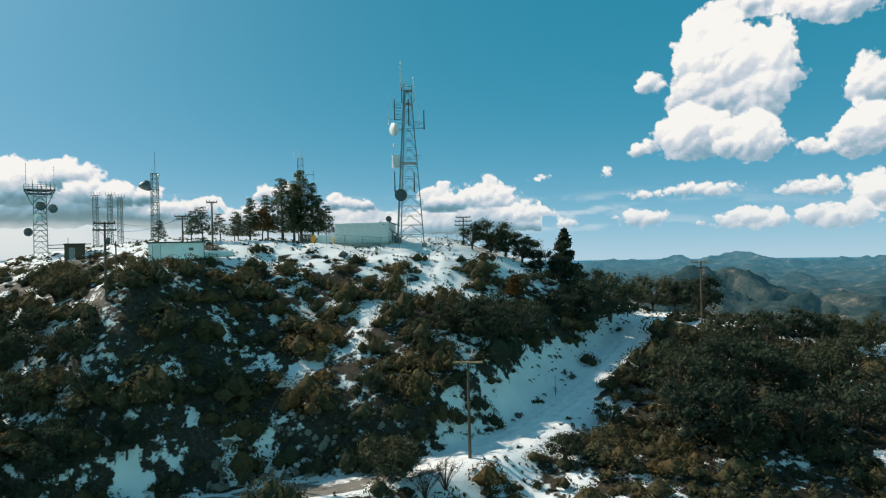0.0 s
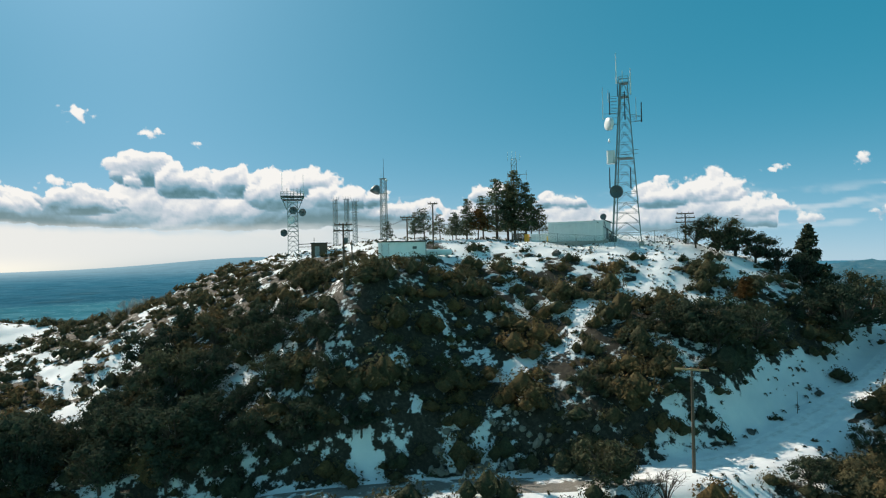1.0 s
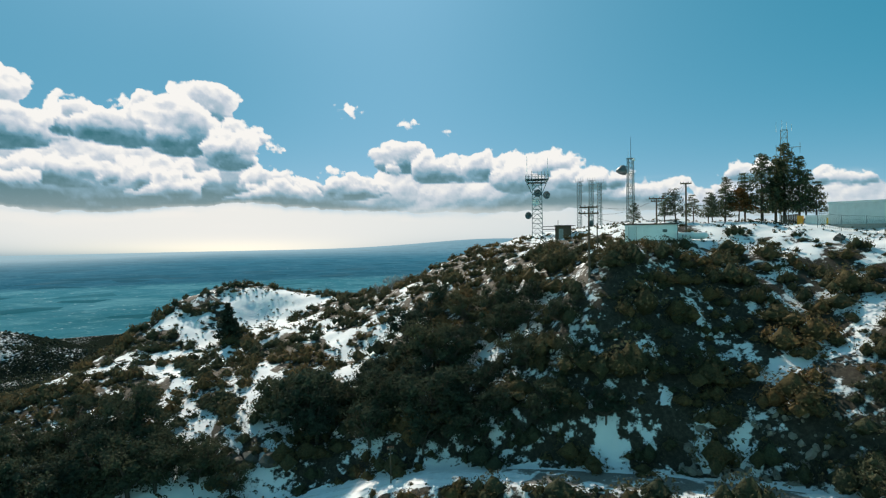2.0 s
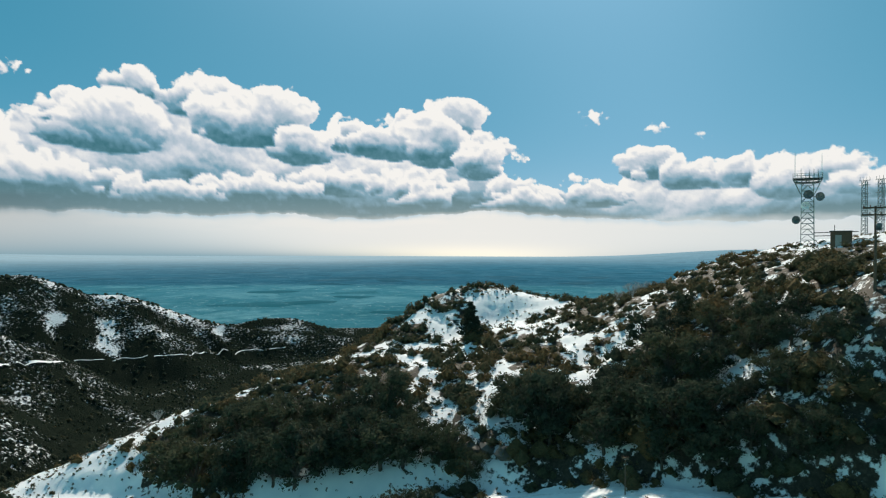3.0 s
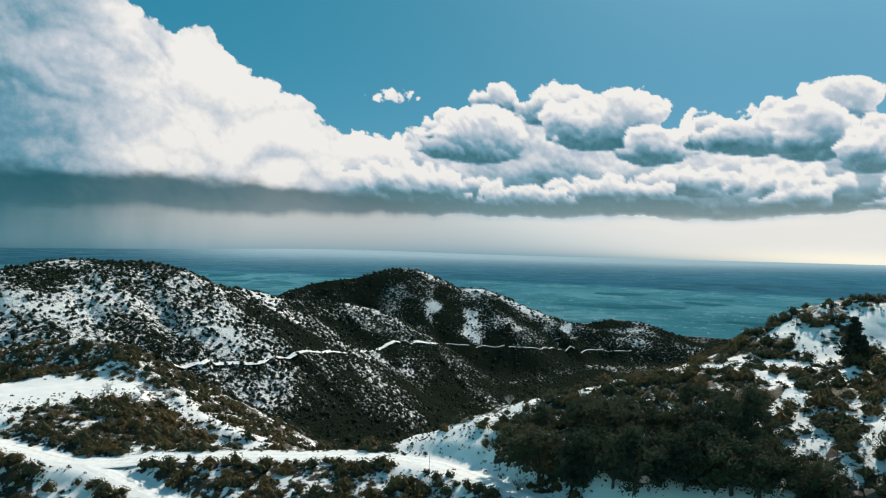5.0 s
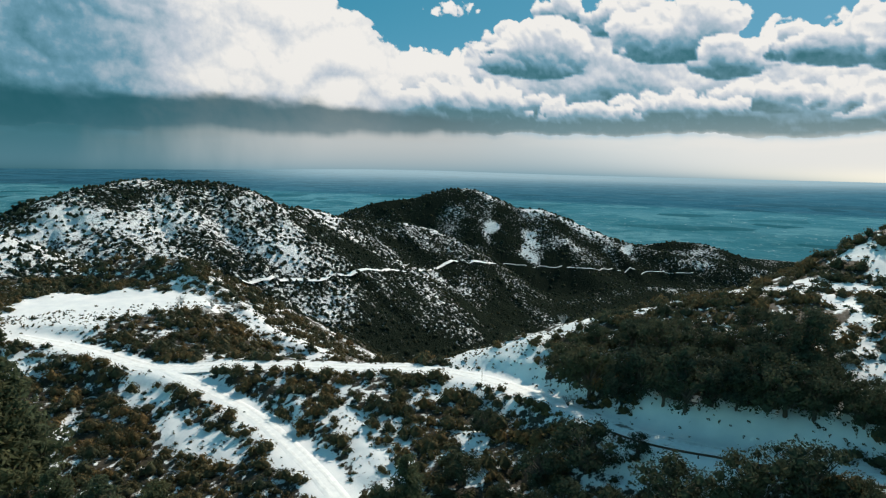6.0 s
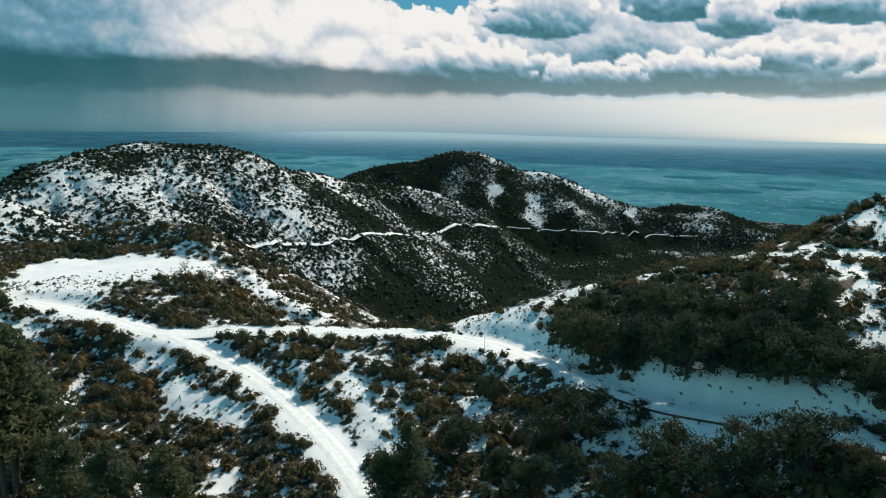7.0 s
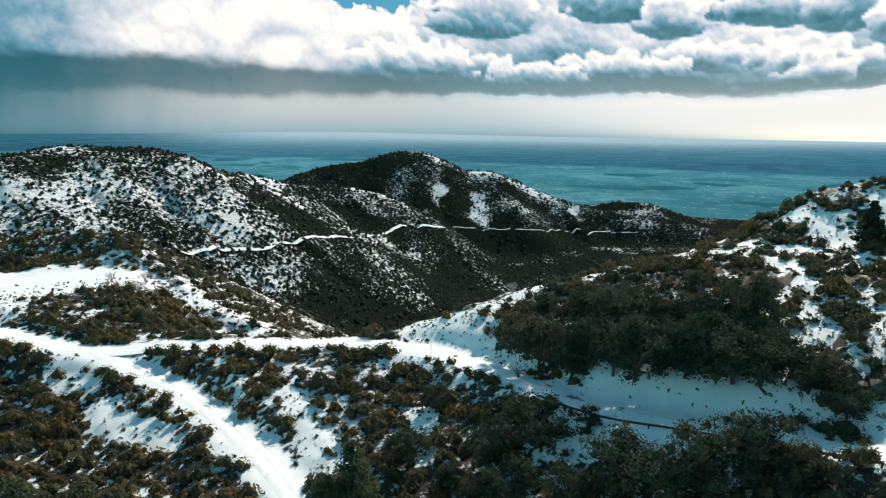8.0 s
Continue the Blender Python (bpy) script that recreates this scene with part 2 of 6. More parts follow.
ROAD = [(44, 118, -14.5), (36, 109.5, -12), (27, 98, -12.8), (20, 86, -15.6), (12, 75, -18.3), (5, 66, -19.9), (-3, 60.5, -20.8), (-10.5, 58.4, -21.8),
        (-18.5, 57, -22.4), (-29.3, 53.6, -23), (-41.7, 48.5, -24.2), (-51, 44, -26), (-64.4, 31, -30.4), (-73, 20, -33), (-77.5, 12, -33.9), (-87, 3.5, -35),
        (-95, -3.5, -36), (-101.5, -11, -36.6), (-105, -22, -37.2), (-104.8, -34, -37.8), (-104.6, -45, -38.2), (-104, -55, -38.6), (-101.8, -64, -39.2), (-100.5, -72, -39.4),
        (-102.3, -83, -38.4), (-102.8, -92, -37.4), (-102, -102, -36.2)]
TRACK = [(-100.2, -69, -39.25), (-96, -60, -40.1), (-91.5, -49, -41.5), (-84.5, -39.5, -42), (-76.5, -30.5, -42.4), (-70, -24, -42.8), (-64, -19, -43.2), (-54, -10, -44)]
PAD = [(-117, -116, -34), (-131, -85, -34.3), (-146, -95, -36), (-130, -110, -35), (-120, -86, -36), (-107, -110, -35.6), (-111, -96, -36), (-150, -104, -35), (-136, -119, -35.5), (-158, -134, -37),
       (-165, -166, -37), (-113, -76, -37.6), (-116, -62, -40), (-120, -48, -43), (-165, -85, -46), (-135, -45, -52)]
HOLLOW = [(0, 46, -27), (-20, 43, -30), (-40, 33, -34), (-57, 16, -38), (-68, -2, -40.5), (0, 0, -42), (20, 25, -33), (55, 25, -36), (0, -60, -47),
          (70, -50, -52), (-40, -15, -46), (-55, -51, -47), (-75, -50, -45), (-86, -64, -43.5), (-92, -84, -42), (-30, -90, -48)]
VALLEY = [(-230, -73, -80), (-204, -83, -70), (-215, -130, -62), (-212, -212, -58), (-300, -175, -76), (-270, -60, -92), (-340, -30, -98), (-400, -100, -96),
          (-460, 20, -100), (-420, 120, -99), (-250, 40, -82), (-300, 120, -92), (-600, 0, -100), (-500, -176, -96), (-240, -330, -60)]
OUTER = [(0, -220, -62), (210, 0, -60), (220, 200, -62), (0, 320, -72), (-220, 300, -82), (220, -260, -80), (-120, -330, -60), (-330, -330, -70)]
RING = [(800 * math.cos(a * math.pi / 12), 800 * math.sin(a * math.pi / 12), -100) for a in range(24)]


def along(nodes, step):
    """Points every few metres along a smooth line through the nodes."""
    p = np.array(nodes, float)
    p = np.vstack([2 * p[0] - p[1], p, 2 * p[-1] - p[-2]])
    out = []
    for i in range(1, len(p) - 2):
        n = max(2, int(np.linalg.norm(p[i + 1] - p[i]) / step))
        u = (np.arange(n) / n)[:, None]
        out.append(0.5 * (2 * p[i] + (p[i + 1] - p[i - 1]) * u + (2 * p[i - 1] - 5 * p[i] + 4 * p[i + 1] - p[i + 2]) * u ** 2
                          + (3 * p[i] - p[i - 1] - 3 * p[i + 1] + p[i + 2]) * u ** 3))
    return np.vstack(out + [p[-2:-1]])


ROAD_LINE, TRACK_LINE = along(ROAD, 1.5), along(TRACK, 1.5)
NODES = np.array(PLATEAU + CREST_EAST + FACE + RIDGE_WEST + LEE + ROAD + TRACK[1:] + PAD + HOLLOW + VALLEY + OUTER + RING, float)
SOFT = 5.0


def _spread(xy):
    d2 = ((xy[:, None, :] - NODES[None, :, :2]) ** 2).sum(-1)
    return np.sqrt(d2 + SOFT ** 2)


_n = len(NODES)
_system = np.zeros((_n + 3, _n + 3))
_system[:_n, :_n] = _spread(NODES[:, :2])
_system[:_n, _n:] = np.c_[np.ones(_n), NODES[:, :2] / 100]
_system[_n:, :_n] = _system[:_n, _n:].T
WEIGHTS = np.linalg.solve(_system + np.diag([-0.3] * _n + [0] * 3), np.r_[NODES[:, 2], 0, 0, 0])


def hash_grid(ix, iy, seed):
    h = (ix * 374761393 + iy * 668265263 + seed * 974634777) & 0xFFFFFFFF
    h = ((h ^ (h >> 13)) * 1274126177) & 0xFFFFFFFF
    return ((h ^ (h >> 16)) & 0xFFFF) / 65535.0


def value_noise(x, y, seed=0):
    ix, iy = np.floor(x).astype(np.int64), np.floor(y).astype(np.int64)
    fx, fy = x - ix, y - iy
    fx, fy = fx * fx * fx * (fx * (fx * 6 - 15) + 10), fy * fy * fy * (fy * (fy * 6 - 15) + 10)
    a, b = hash_grid(ix, iy, seed), hash_grid(ix + 1, iy, seed)
    c, d = hash_grid(ix, iy + 1, seed), hash_grid(ix + 1, iy + 1, seed)
    return (a + (b - a) * fx) * (1 - fy) + (c + (d - c) * fx) * fy


def fbm(x, y, octaves=4, seed=0, ridged=False):
    total, amp, norm = np.zeros_like(x, dtype=float), 1.0, 0.0
    for k in range(octaves):
        v = value_noise(x, y, seed + 17 * k) * 2 - 1
        total += amp * ((1 - 2 * np.abs(v)) if ridged else v)
        norm += amp
        x, y, amp = x * 2.03 + 5.3, y * 2.03 - 3.1, amp * 0.5
    return total / norm


def smooth(a, b, v):
    u = np.clip((v - a) / (b - a), 0, 1)
    return u * u * (3 - 2 * u)


def near_line(x, y, line):
    """Distance to a line of points, its height there, and how far along it lies."""
    best, level, where = np.full(x.shape, 1e9), np.zeros(x.shape), np.zeros(x.shape)
    pick = np.flatnonzero((x > line[:, 0].min() - 25) & (x < line[:, 0].max() + 25) & (y > line[:, 1].min() - 25) & (y < line[:, 1].max() + 25))
    if len(pick):
        px, py = x[pick], y[pick]
        b, l, w = best[pick], level[pick], where[pick]
        for i in range(len(line) - 1):
            ax, ay, az = line[i]
            dx, dy, dz = line[i + 1] - line[i]
            u = np.clip(((px - ax) * dx + (py - ay) * dy) / (dx * dx + dy * dy), 0, 1)
            d = np.hypot(px - ax - u * dx, py - ay - u * dy)
            m = d < b
            b[m], l[m], w[m] = d[m], (az + u * dz)[m], (i + u)[m]
        best[pick], level[pick], where[pick] = b, l, w
    return best, level, where


# Crest lines of the hills across the valley, of the knob behind the snowfield and of the ranges to the east.
DOME = [(-194.3, -217.7, -39.3), (-208.2, -215.9, -31.7), (-221, -211.6, -23.2), (-231.1, -209.7, -19.4), (-244.3, -206.8, -14.9), (-257.7, -203.2,
    -12.8), (-270.5, -198, -12), (-281.8, -190.8, -12.4), (-293.9, -181.5, -12.5), (-302.7, -172.7, -16.1), (-309.9, -163.9, -19.7), (-316.2, -156,
    -24.3), (-323.6, -150, -30.8)]
SHOULDER = [(-325.4, -150.8, -31), (-348.1, -154.2, -29.2), (-363.7, -148.3, -31.1), (-373, -141.1, -35.1), (-382.5, -132.6, -39.6), (-390.5, -127.8,
    -39), (-398.5, -122.6, -42.5), (-410.2, -111.2, -41.4), (-418.4, -103.5, -44.2), (-427.1, -92.7, -47.4), (-432.8, -85.3, -52.5), (-430.4, -76.6,
    -62.2), (-420.1, -71.4, -69.2), (-411.6, -54.7, -78.7), (-407.6, -36.8, -92.3), (-402.9, -19.2, -105.4)]
DARK_HILL = [(-507.7, -208.4, -61.1), (-526.9, -192.2, -48.6), (-548.4, -175.8, -41.1), (-564.9, -159.3, -36.5), (-579.3, -135.9, -34.1), (-589.2,
    -119, -28.3), (-595.2, -103.8, -25.5), (-597.8, -87.9, -26.9), (-600, -71.8, -31.9), (-601, -52.8, -40.5), (-600.9, -23.4, -43.9), (-601.4, 0.5,
    -51.7), (-600.9, 26.9, -61.9), (-600.5, 60.6, -72.2), (-597.7, 98.2, -79.7), (-593.3, 131.6, -84.3), (-586.9, 172.7, -89)]
DARK_SPUR = [(-594.4, -90.1, -26.8), (-560.8, -78.2, -49.3), (-520.6, -76.6, -72.1), (-484.9, -78.4, -90.1)]
DARK_SPUR_EAST = [(-601, -20.8, -44.4), (-561.4, -6.1, -62), (-526.2, 16.2, -80.8), (-500.7, 29.5, -94.2)]
DOME_SPUR = [(-304.8, -169.1, -17.2), (-283.2, -145.8, -31.3), (-264, -126.3, -45.6), (-250.1, -108.8, -58.9), (-238.9, -94.3, -70.1)]
SHOULDER_SPUR = [(-382.5, -132.6, -39.6), (-365.6, -120.4, -52.5), (-350.9, -113.9, -64.8), (-339.9, -95.2, -80.1), (-333.4, -72, -98.5)]
LOW_RIDGE = [(-689.4, 55.1, -87), (-685.8, 89.2, -83.3), (-681.8, 116.3, -78.2), (-677.8, 137.8, -79.2), (-672, 164.3, -87.2), (-665.2, 190, -97)]
KNOB = [(-143.4, -124.8, -34.4), (-146.5, -122.7, -30.6), (-148.8, -120, -28.8), (-153.1, -114.6, -28.7), (-156.5, -106.5, -28.9), (-156, -100.2,
    -29.8), (-151.4, -94.5, -31.9), (-147.1, -86.1, -34.3), (-139.6, -75.2, -37.3), (-133.7, -64.9, -40.3), (-127.7, -54.2, -41.9), (-120.8, -44.7,
    -42.4)]
WEST_SLOPE = [(-162.1, -179.4, -22.3), (-163.9, -169.7, -27.4), (-164.1, -161.1, -29.8), (-164.2, -152.4, -32.6), (-162.2, -142.7, -35.8), (-157.9,
    -135.5, -38.8)]
EAST_NEAR = [(358, 729, -86.5), (376, 746, -70.3), (400, 753, -64.7), (420, 749, -64.7), (442, 743, -59.5), (448, 732, -62.8), (450, 717, -79.5),
    (462, 696, -94.1)]
EAST_ROCK = [(251, 864.3, -53.2), (290.8, 857, -36.8), (308, 856.3, -29.5), (333.8, 857.3, -34.7), (362, 856.6, -35.3), (375.8, 850.7, -40.6), (385.5,
    835.3, -52.1), (384.1, 802.8, -66.7), (377.3, 761.7, -80.4)]
EAST_MID = [(359, 1456.4, -75.4), (476.2, 1422.4, -66), (573.5, 1386, -64.2), (632.2, 1382.3, -70.2), (680.1, 1370.5, -90.1), (691.9, 1330.9, -75.2),
    (707.2, 1300.1, -84.4), (751.3, 1298.3, -79.5), (792, 1273.9, -87), (859.5, 1229.4, -82.6)]
EAST_FAR = [(304.5, 2682.8, -83.3), (468, 2659.1, -74.2), (629.8, 2625.5, -74.5), (695.3, 2608.9, -63.9), (775.9, 2586.1, -69.8), (852.3, 2509.2,
    -60.9), (903.1, 2438.1, -60.8), (955.2, 2418.2, -55.1), (1027.2, 2388.5, -45.7), (1090.9, 2360.1, -61.4), (1204, 2360.7, -72.2), (1307.4, 2362.3,
    -64.1), (1380.7, 2320.3, -52.7), (1441.1, 2283.2, -63.7), (1548.3, 2211.9, -51.4), (1667.6, 2123.5, -62.7)]
EAST_MIDDLE = [(605, 1906.3, -77.6), (765, 1847.9, -69.2), (879.6, 1851.7, -75), (944.4, 1763, -83), (1024.4, 1717.7, -72.4), (1095.7, 1673.2, -80),
    (1174.2, 1619, -71.3)]
# crest line, fall of its sides, roundness of the crest, how deep the gullies cut, how far apart they lie
NEAR_RIDGES = [(KNOB[:7], 1.2, 3, .5, 9), (KNOB[5:], .62, 2.5, .7, 9), (WEST_SLOPE, .5, 4, .8, 10)]
FAR_RIDGES = [(DOME, .60, 16, 5.5, 26), (SHOULDER, .62, 7, 6, 24), (DOME_SPUR, .60, 6, 4, 22), (SHOULDER_SPUR, .60, 6, 4, 22),
              (DARK_HILL, .60, 9, 6, 34), (DARK_SPUR, .62, 7, 4, 30), (DARK_SPUR_EAST, .60, 7, 4, 30), (LOW_RIDGE, .45, 14, 2, 30)]
EAST_RANGES = [(EAST_NEAR, .42, 5, 14, 48), (EAST_ROCK, .52, 5, 18, 60), (EAST_MID, .32, 6, 26, 110), (EAST_MIDDLE, .26, 8, 26, 140), (EAST_FAR, .22, 8, 34, 170)]


def plain_level(r, bearing=90.0):
    return -99 + 20 * smooth(1200, 4800, r) * smooth(0, 14, bearing) - 18 * smooth(2600, 3400, r) * smooth(4, -6, bearing)


def raised(z, x, y, crest, fall, crown, cut, gap, blend, rugged):
    """The ground z with a ridge laid over it: even sides, furrowed by gullies that run down from the crest."""
    line = along(crest, gap * .4)
    best, d, s = np.full(x.shape, -1e9), np.zeros(x.shape), np.zeros(x.shape)
    for i in range(len(line) - 1):
        ax, ay, az = line[i]
        dx, dy, dz = line[i + 1] - line[i]
        u = np.clip(((x - ax) * dx + (y - ay) * dy) / (dx * dx + dy * dy), 0, 1)
        away = np.hypot(x - ax - u * dx, y - ay - u * dy)
        side = az + u * dz - fall * (np.sqrt(away * away + crown * crown) - crown)
        m = side > best
        best[m], d[m], s[m] = side[m], away[m], ((i + u) * gap * .4)[m]
    warp = s + .35 * d * fbm(x / (3 * gap), y / (3 * gap), 2, 44)
    furrow = fbm(warp / gap, d / (gap * 3.5), 4, 45, True)
    form = best + cut * smooth(0, gap, d) * (furrow - .15) + cut * (.25 * fbm(x / (gap * .6), y / (gap * .6), 4, 46) + rugged * (fbm(x / (gap * .9), y / (gap * .9), 5, 47, True) - .3))
    h = np.clip(.5 + .5 * (form - z) / blend, 0, 1)
    return z * (1 - h) + form * h + blend * h * (1 - h)


def height(x, y, detail=True):
    """Height of the ground."""
    x, y = np.atleast_1d(np.asarray(x, float)), np.atleast_1d(np.asarray(y, float))
    shape = x.shape
    x, y = x.ravel(), y.ravel()
    r = np.hypot(x, y)
    bearing = np.degrees(np.arctan2(-x, y))
    z = plain_level(r, bearing)
    inner = np.flatnonzero(r < 900)
    for part in np.array_split(inner, max(1, len(inner) // 20000)):
        xy = np.c_[x[part], y[part]]
        v = _spread(xy) @ WEIGHTS[:_n] + np.c_[np.ones(len(xy)), xy / 100] @ WEIGHTS[_n:]
        b = smooth(680, 860, r[part])
        z[part] = v * (1 - b) + z[part] * b
    wild = smooth(4, -8, bearing) * smooth(700, 950, r) * (1 - smooth(2900, 3300, r))
    z += wild * (4 + 20 * fbm(x / 170 + 3, y / 170, 5, 11, True))
    for pick, ridges, blend in ((np.flatnonzero((x < -108) & (y < -30) & (r < 330)), NEAR_RIDGES, 2.0), (np.flatnonzero((r > 190) & (r < 900) & (x < -150)), FAR_RIDGES, 5.0),
                                (np.flatnonzero((r > 600) & (x > -300) & (y > 200)), EAST_RANGES, 8.0)):
        for line, fall, crown, cut, gap in ridges:
            if len(pick):
                z[pick] = raised(z[pick], x[pick], y[pick], line, fall, crown, cut, gap, blend, .75 if ridges is EAST_RANGES else 0.0)
    west = np.exp(-((bearing - 38) / 9.0) ** 2)
    z += west * smooth(3300, 4700, r) * 62
    z += np.exp(-((bearing - 106) / 12.0) ** 2) * smooth(3600, 4800, r) * 22
    if detail:
        near = 1 - smooth(190, 330, r)
        pad = 1 - smooth(.75, 1.25, np.hypot(((x + 121) * .81 - (y + 101) * .58) / 27, ((x + 121) * .58 + (y + 101) * .81) / 15))
        z = z + (-35.2 - z) * pad
        near = near * (1 - .9 * pad)
        bumps = 0.9 * fbm(x / 11, y / 11, 4, 5) + 0.5 * fbm(x / 3.1, y / 3.1, 3, 6)
        d, level, _ = near_line(x, y, ROAD_LINE)
        k = smooth(2.6, 6.5, d)
        quiet = smooth(3, 14, d)
        z = z + near * bumps * (0.15 + 0.85 * quiet)
        z = np.where(d < 7, level * (1 - k) + z * k, z)
        d, level, _ = near_line(x, y, TRACK_LINE)
        k = smooth(2.0, 5.5, d)
        z = np.where(d < 6, level * (1 - k) + z * k, z)
    return z.reshape(shape)


def ground_at(x, y):
    return float(height(np.array([x]), np.array([y]))[0])


def mesh_from(name, verts, faces, materials, slots=None, shade=False):
    """A mesh from arrays of points and of equal-sided faces."""
    me = bpy.data.meshes.new(name)
    verts, faces = np.asarray(verts, np.float32), np.asarray(faces, np.int32)
    k = faces.shape[1]
    me.vertices.add(len(verts))
    me.vertices.foreach_set("co", verts.ravel())
    me.loops.add(faces.size)
    me.loops.foreach_set("vertex_index", faces.ravel())
    me.polygons.add(len(faces))
    me.polygons.foreach_set("loop_start", np.arange(0, faces.size, k, dtype=np.int32))
    for m in materials:
        me.materials.append(m)
    if slots is not None:
        me.polygons.foreach_set("material_index", np.asarray(slots, np.int32))
    me.polygons.foreach_set("use_smooth", np.full(len(faces), bool(shade)))
    me.update(calc_edges=True)
    return me


def point_values(me, name, values):
    a = me.attributes.new(name, "FLOAT", "POINT")
    a.data.foreach_set("value", np.asarray(values, np.float32))


# Open snow and thin growth: a line, its half width, and how thick the scrub grows there.
OPENINGS_A = [(-23, 98, -2, 100, 3.0, 0.18), (-32, 90, -22, 93, 3.0, 0.35), (-4, 93, -6, 87, 2.6, 0.06), (-9, 82, -12, 79, 2.0, 0.15), (-7, 78, -5, 75, 1.5, 0.15), 
    (-2, 104, 7, 101, 3.5, 0.30), (-47, 80, -43, 75, 0.9, 0.2), (-29, 65, -29, 63, 0.8, 0.2), (28, 105, 18, 89, 3.6, 0.05), 
    (16, 86, 9, 77, 2.4, 0.05), (6, 73, 3, 70, 1.4, 0.15), (-2, 58, 4, 63, 3.2, 0.15), (7, 64, 18, 74, 2.0, 0.35), (-78, 70, -72, 57, 2.3, 0.10), 
    (-98, 70, -80, 62, 2.0, 0.30)]
OPENINGS_B = [(-32, 57, -31, 57, 1.7, 0.12), (-86, 82, -88, 83, 1.5, 0.10), (-53, 64, -48, 64, 2.5, 0.45), (-124, 69, -123, 80, 5.5, 0.00), (-122, 79, -117, 86, 4.0, 0.05), 
    (-107, 72, -115, 69, 4.5, 0.02), (-130, 57, -117, 57, 3.0, 0.25), (-104, 45, -90, 41, 1.6, 0.20), (-102, 49, -106, 56, 2.2, 0.08), (-93, 55, -77, 44, 2.0, 0.25), 
    (-72, 57, -79, 69, 2.4, 0.08), (-116, 44, -107, 45, 2.2, 0.15), (-122, 30, -114, 2, 1.6, 0.45), (-109, -9, -121, 14, 2.6, 0.22), (-103, -11, -92, 2, 3.6, 0.12), 
    (-105, -1, -112, -8, 2.4, 0.30)]
OPENINGS_C = [(-82, 14, -71, 32, 4.0, 0.05), (-88, 40, -75, 35, 2.2, 0.15), (-121, 16, -116, 6, 2.0, 0.20), (-110, -110, -134, -88, 10.0, 0.02), (-110, -99, -97, -95, 6.0, 0.05), 
    (-99, -74, -92, -64, 2.6, 0.10), (-88, -46, -72, -25, 3.0, 0.25), (-86, -59, -79, -44, 3.2, 0.30), (-69, -42, -65, -38, 1.6, 0.30), (-95, -22, -100, -13, 2.2, 0.25), 
    (-84, -10, -75, -8, 1.8, 0.30), (-74, 10, -68, 19, 3.2, 0.10), (-82, 14, -74, 10, 2.4, 0.20), (-91, -32, -76, -21, 3.0, 0.55), (-85, -76, -76, -72, 1.8, 0.30)]
OPENINGS_D = [(-124, 44, -108, 56, 2.2, .35), (-126, 28, -119, 40, 2.5, .3), (-131, 54, -126, 62, 3, .3), (-101, -74, -97, -63, 3.0, .04), (-125, -112, -134, -90, 12, .02), (-112, -108, -110, -97, 8, .04), (-100, -3, -110, -14, 4, .12), (-75, 114, 4, 117, 15, .01), (-62, 104, 4, 107, 9, .02), (-62, 97, -44, 96, 4, .12), (26, 102, 40, 114, 4.5, .03), (-124, 72, -122, 78, 8, .0),
    (-40, 84, -38, 85, 1.6, .2), (-46, 89, -30, 92, 2.2, .15), (-24, 101, 0, 102, 5.0, .06), (-64, 94, -56, 97, 2.0, .2), (-32, 96, -24, 99, 3, .2)]
OPENINGS_E = [(-141, -92, -132, -119, 3.0, .05), (-140, -76, -124, -50, 5.5, .55), (-160, -165, -156, -140, 9, .5)]
DENSE = [(-148, -90, -140, -78, 4.5, .8), (-154, -101, -145, -121, 6.5, .97), (-113, -84, -109, -72, 4.5, .97), (-99, -100, -97, -84, 2.5, .9)]
OPENINGS = OPENINGS_A + OPENINGS_B + OPENINGS_C + OPENINGS_D + OPENINGS_E + DENSE


def scrub(x, y):
    """How thickly the scrub covers the ground, 0 to 1."""
    v = 0.98 + .12 * (y < 30) + 0.55 * fbm(x / 7.0, y / 7.0, 3, 21) + 0.45 * fbm(x / 2.6, y / 2.6, 2, 23)
    rough = 2.6 * fbm(x / 3.4, y / 3.4, 3, 8) + .3
    for ax, ay, bx, by, w, level in OPENINGS:
        dx, dy = bx - ax, by - ay
        u = np.clip(((x - ax) * dx + (y - ay) * dy) / (dx * dx + dy * dy), 0, 1)
        d = np.hypot(x - ax - u * dx, y - ay - u * dy) + rough
        v = v + (level - v) * (1 - smooth(w * 0.55, w * 1.1 + 0.5, d))
    d, _, _ = near_line(x, y, ROAD_LINE)
    v *= smooth(2.2, 3.0, d)
    d, _, _ = near_line(x, y, TRACK_LINE)
    v *= smooth(2.0, 3.2, d)
    return np.clip(v, 0, 1)


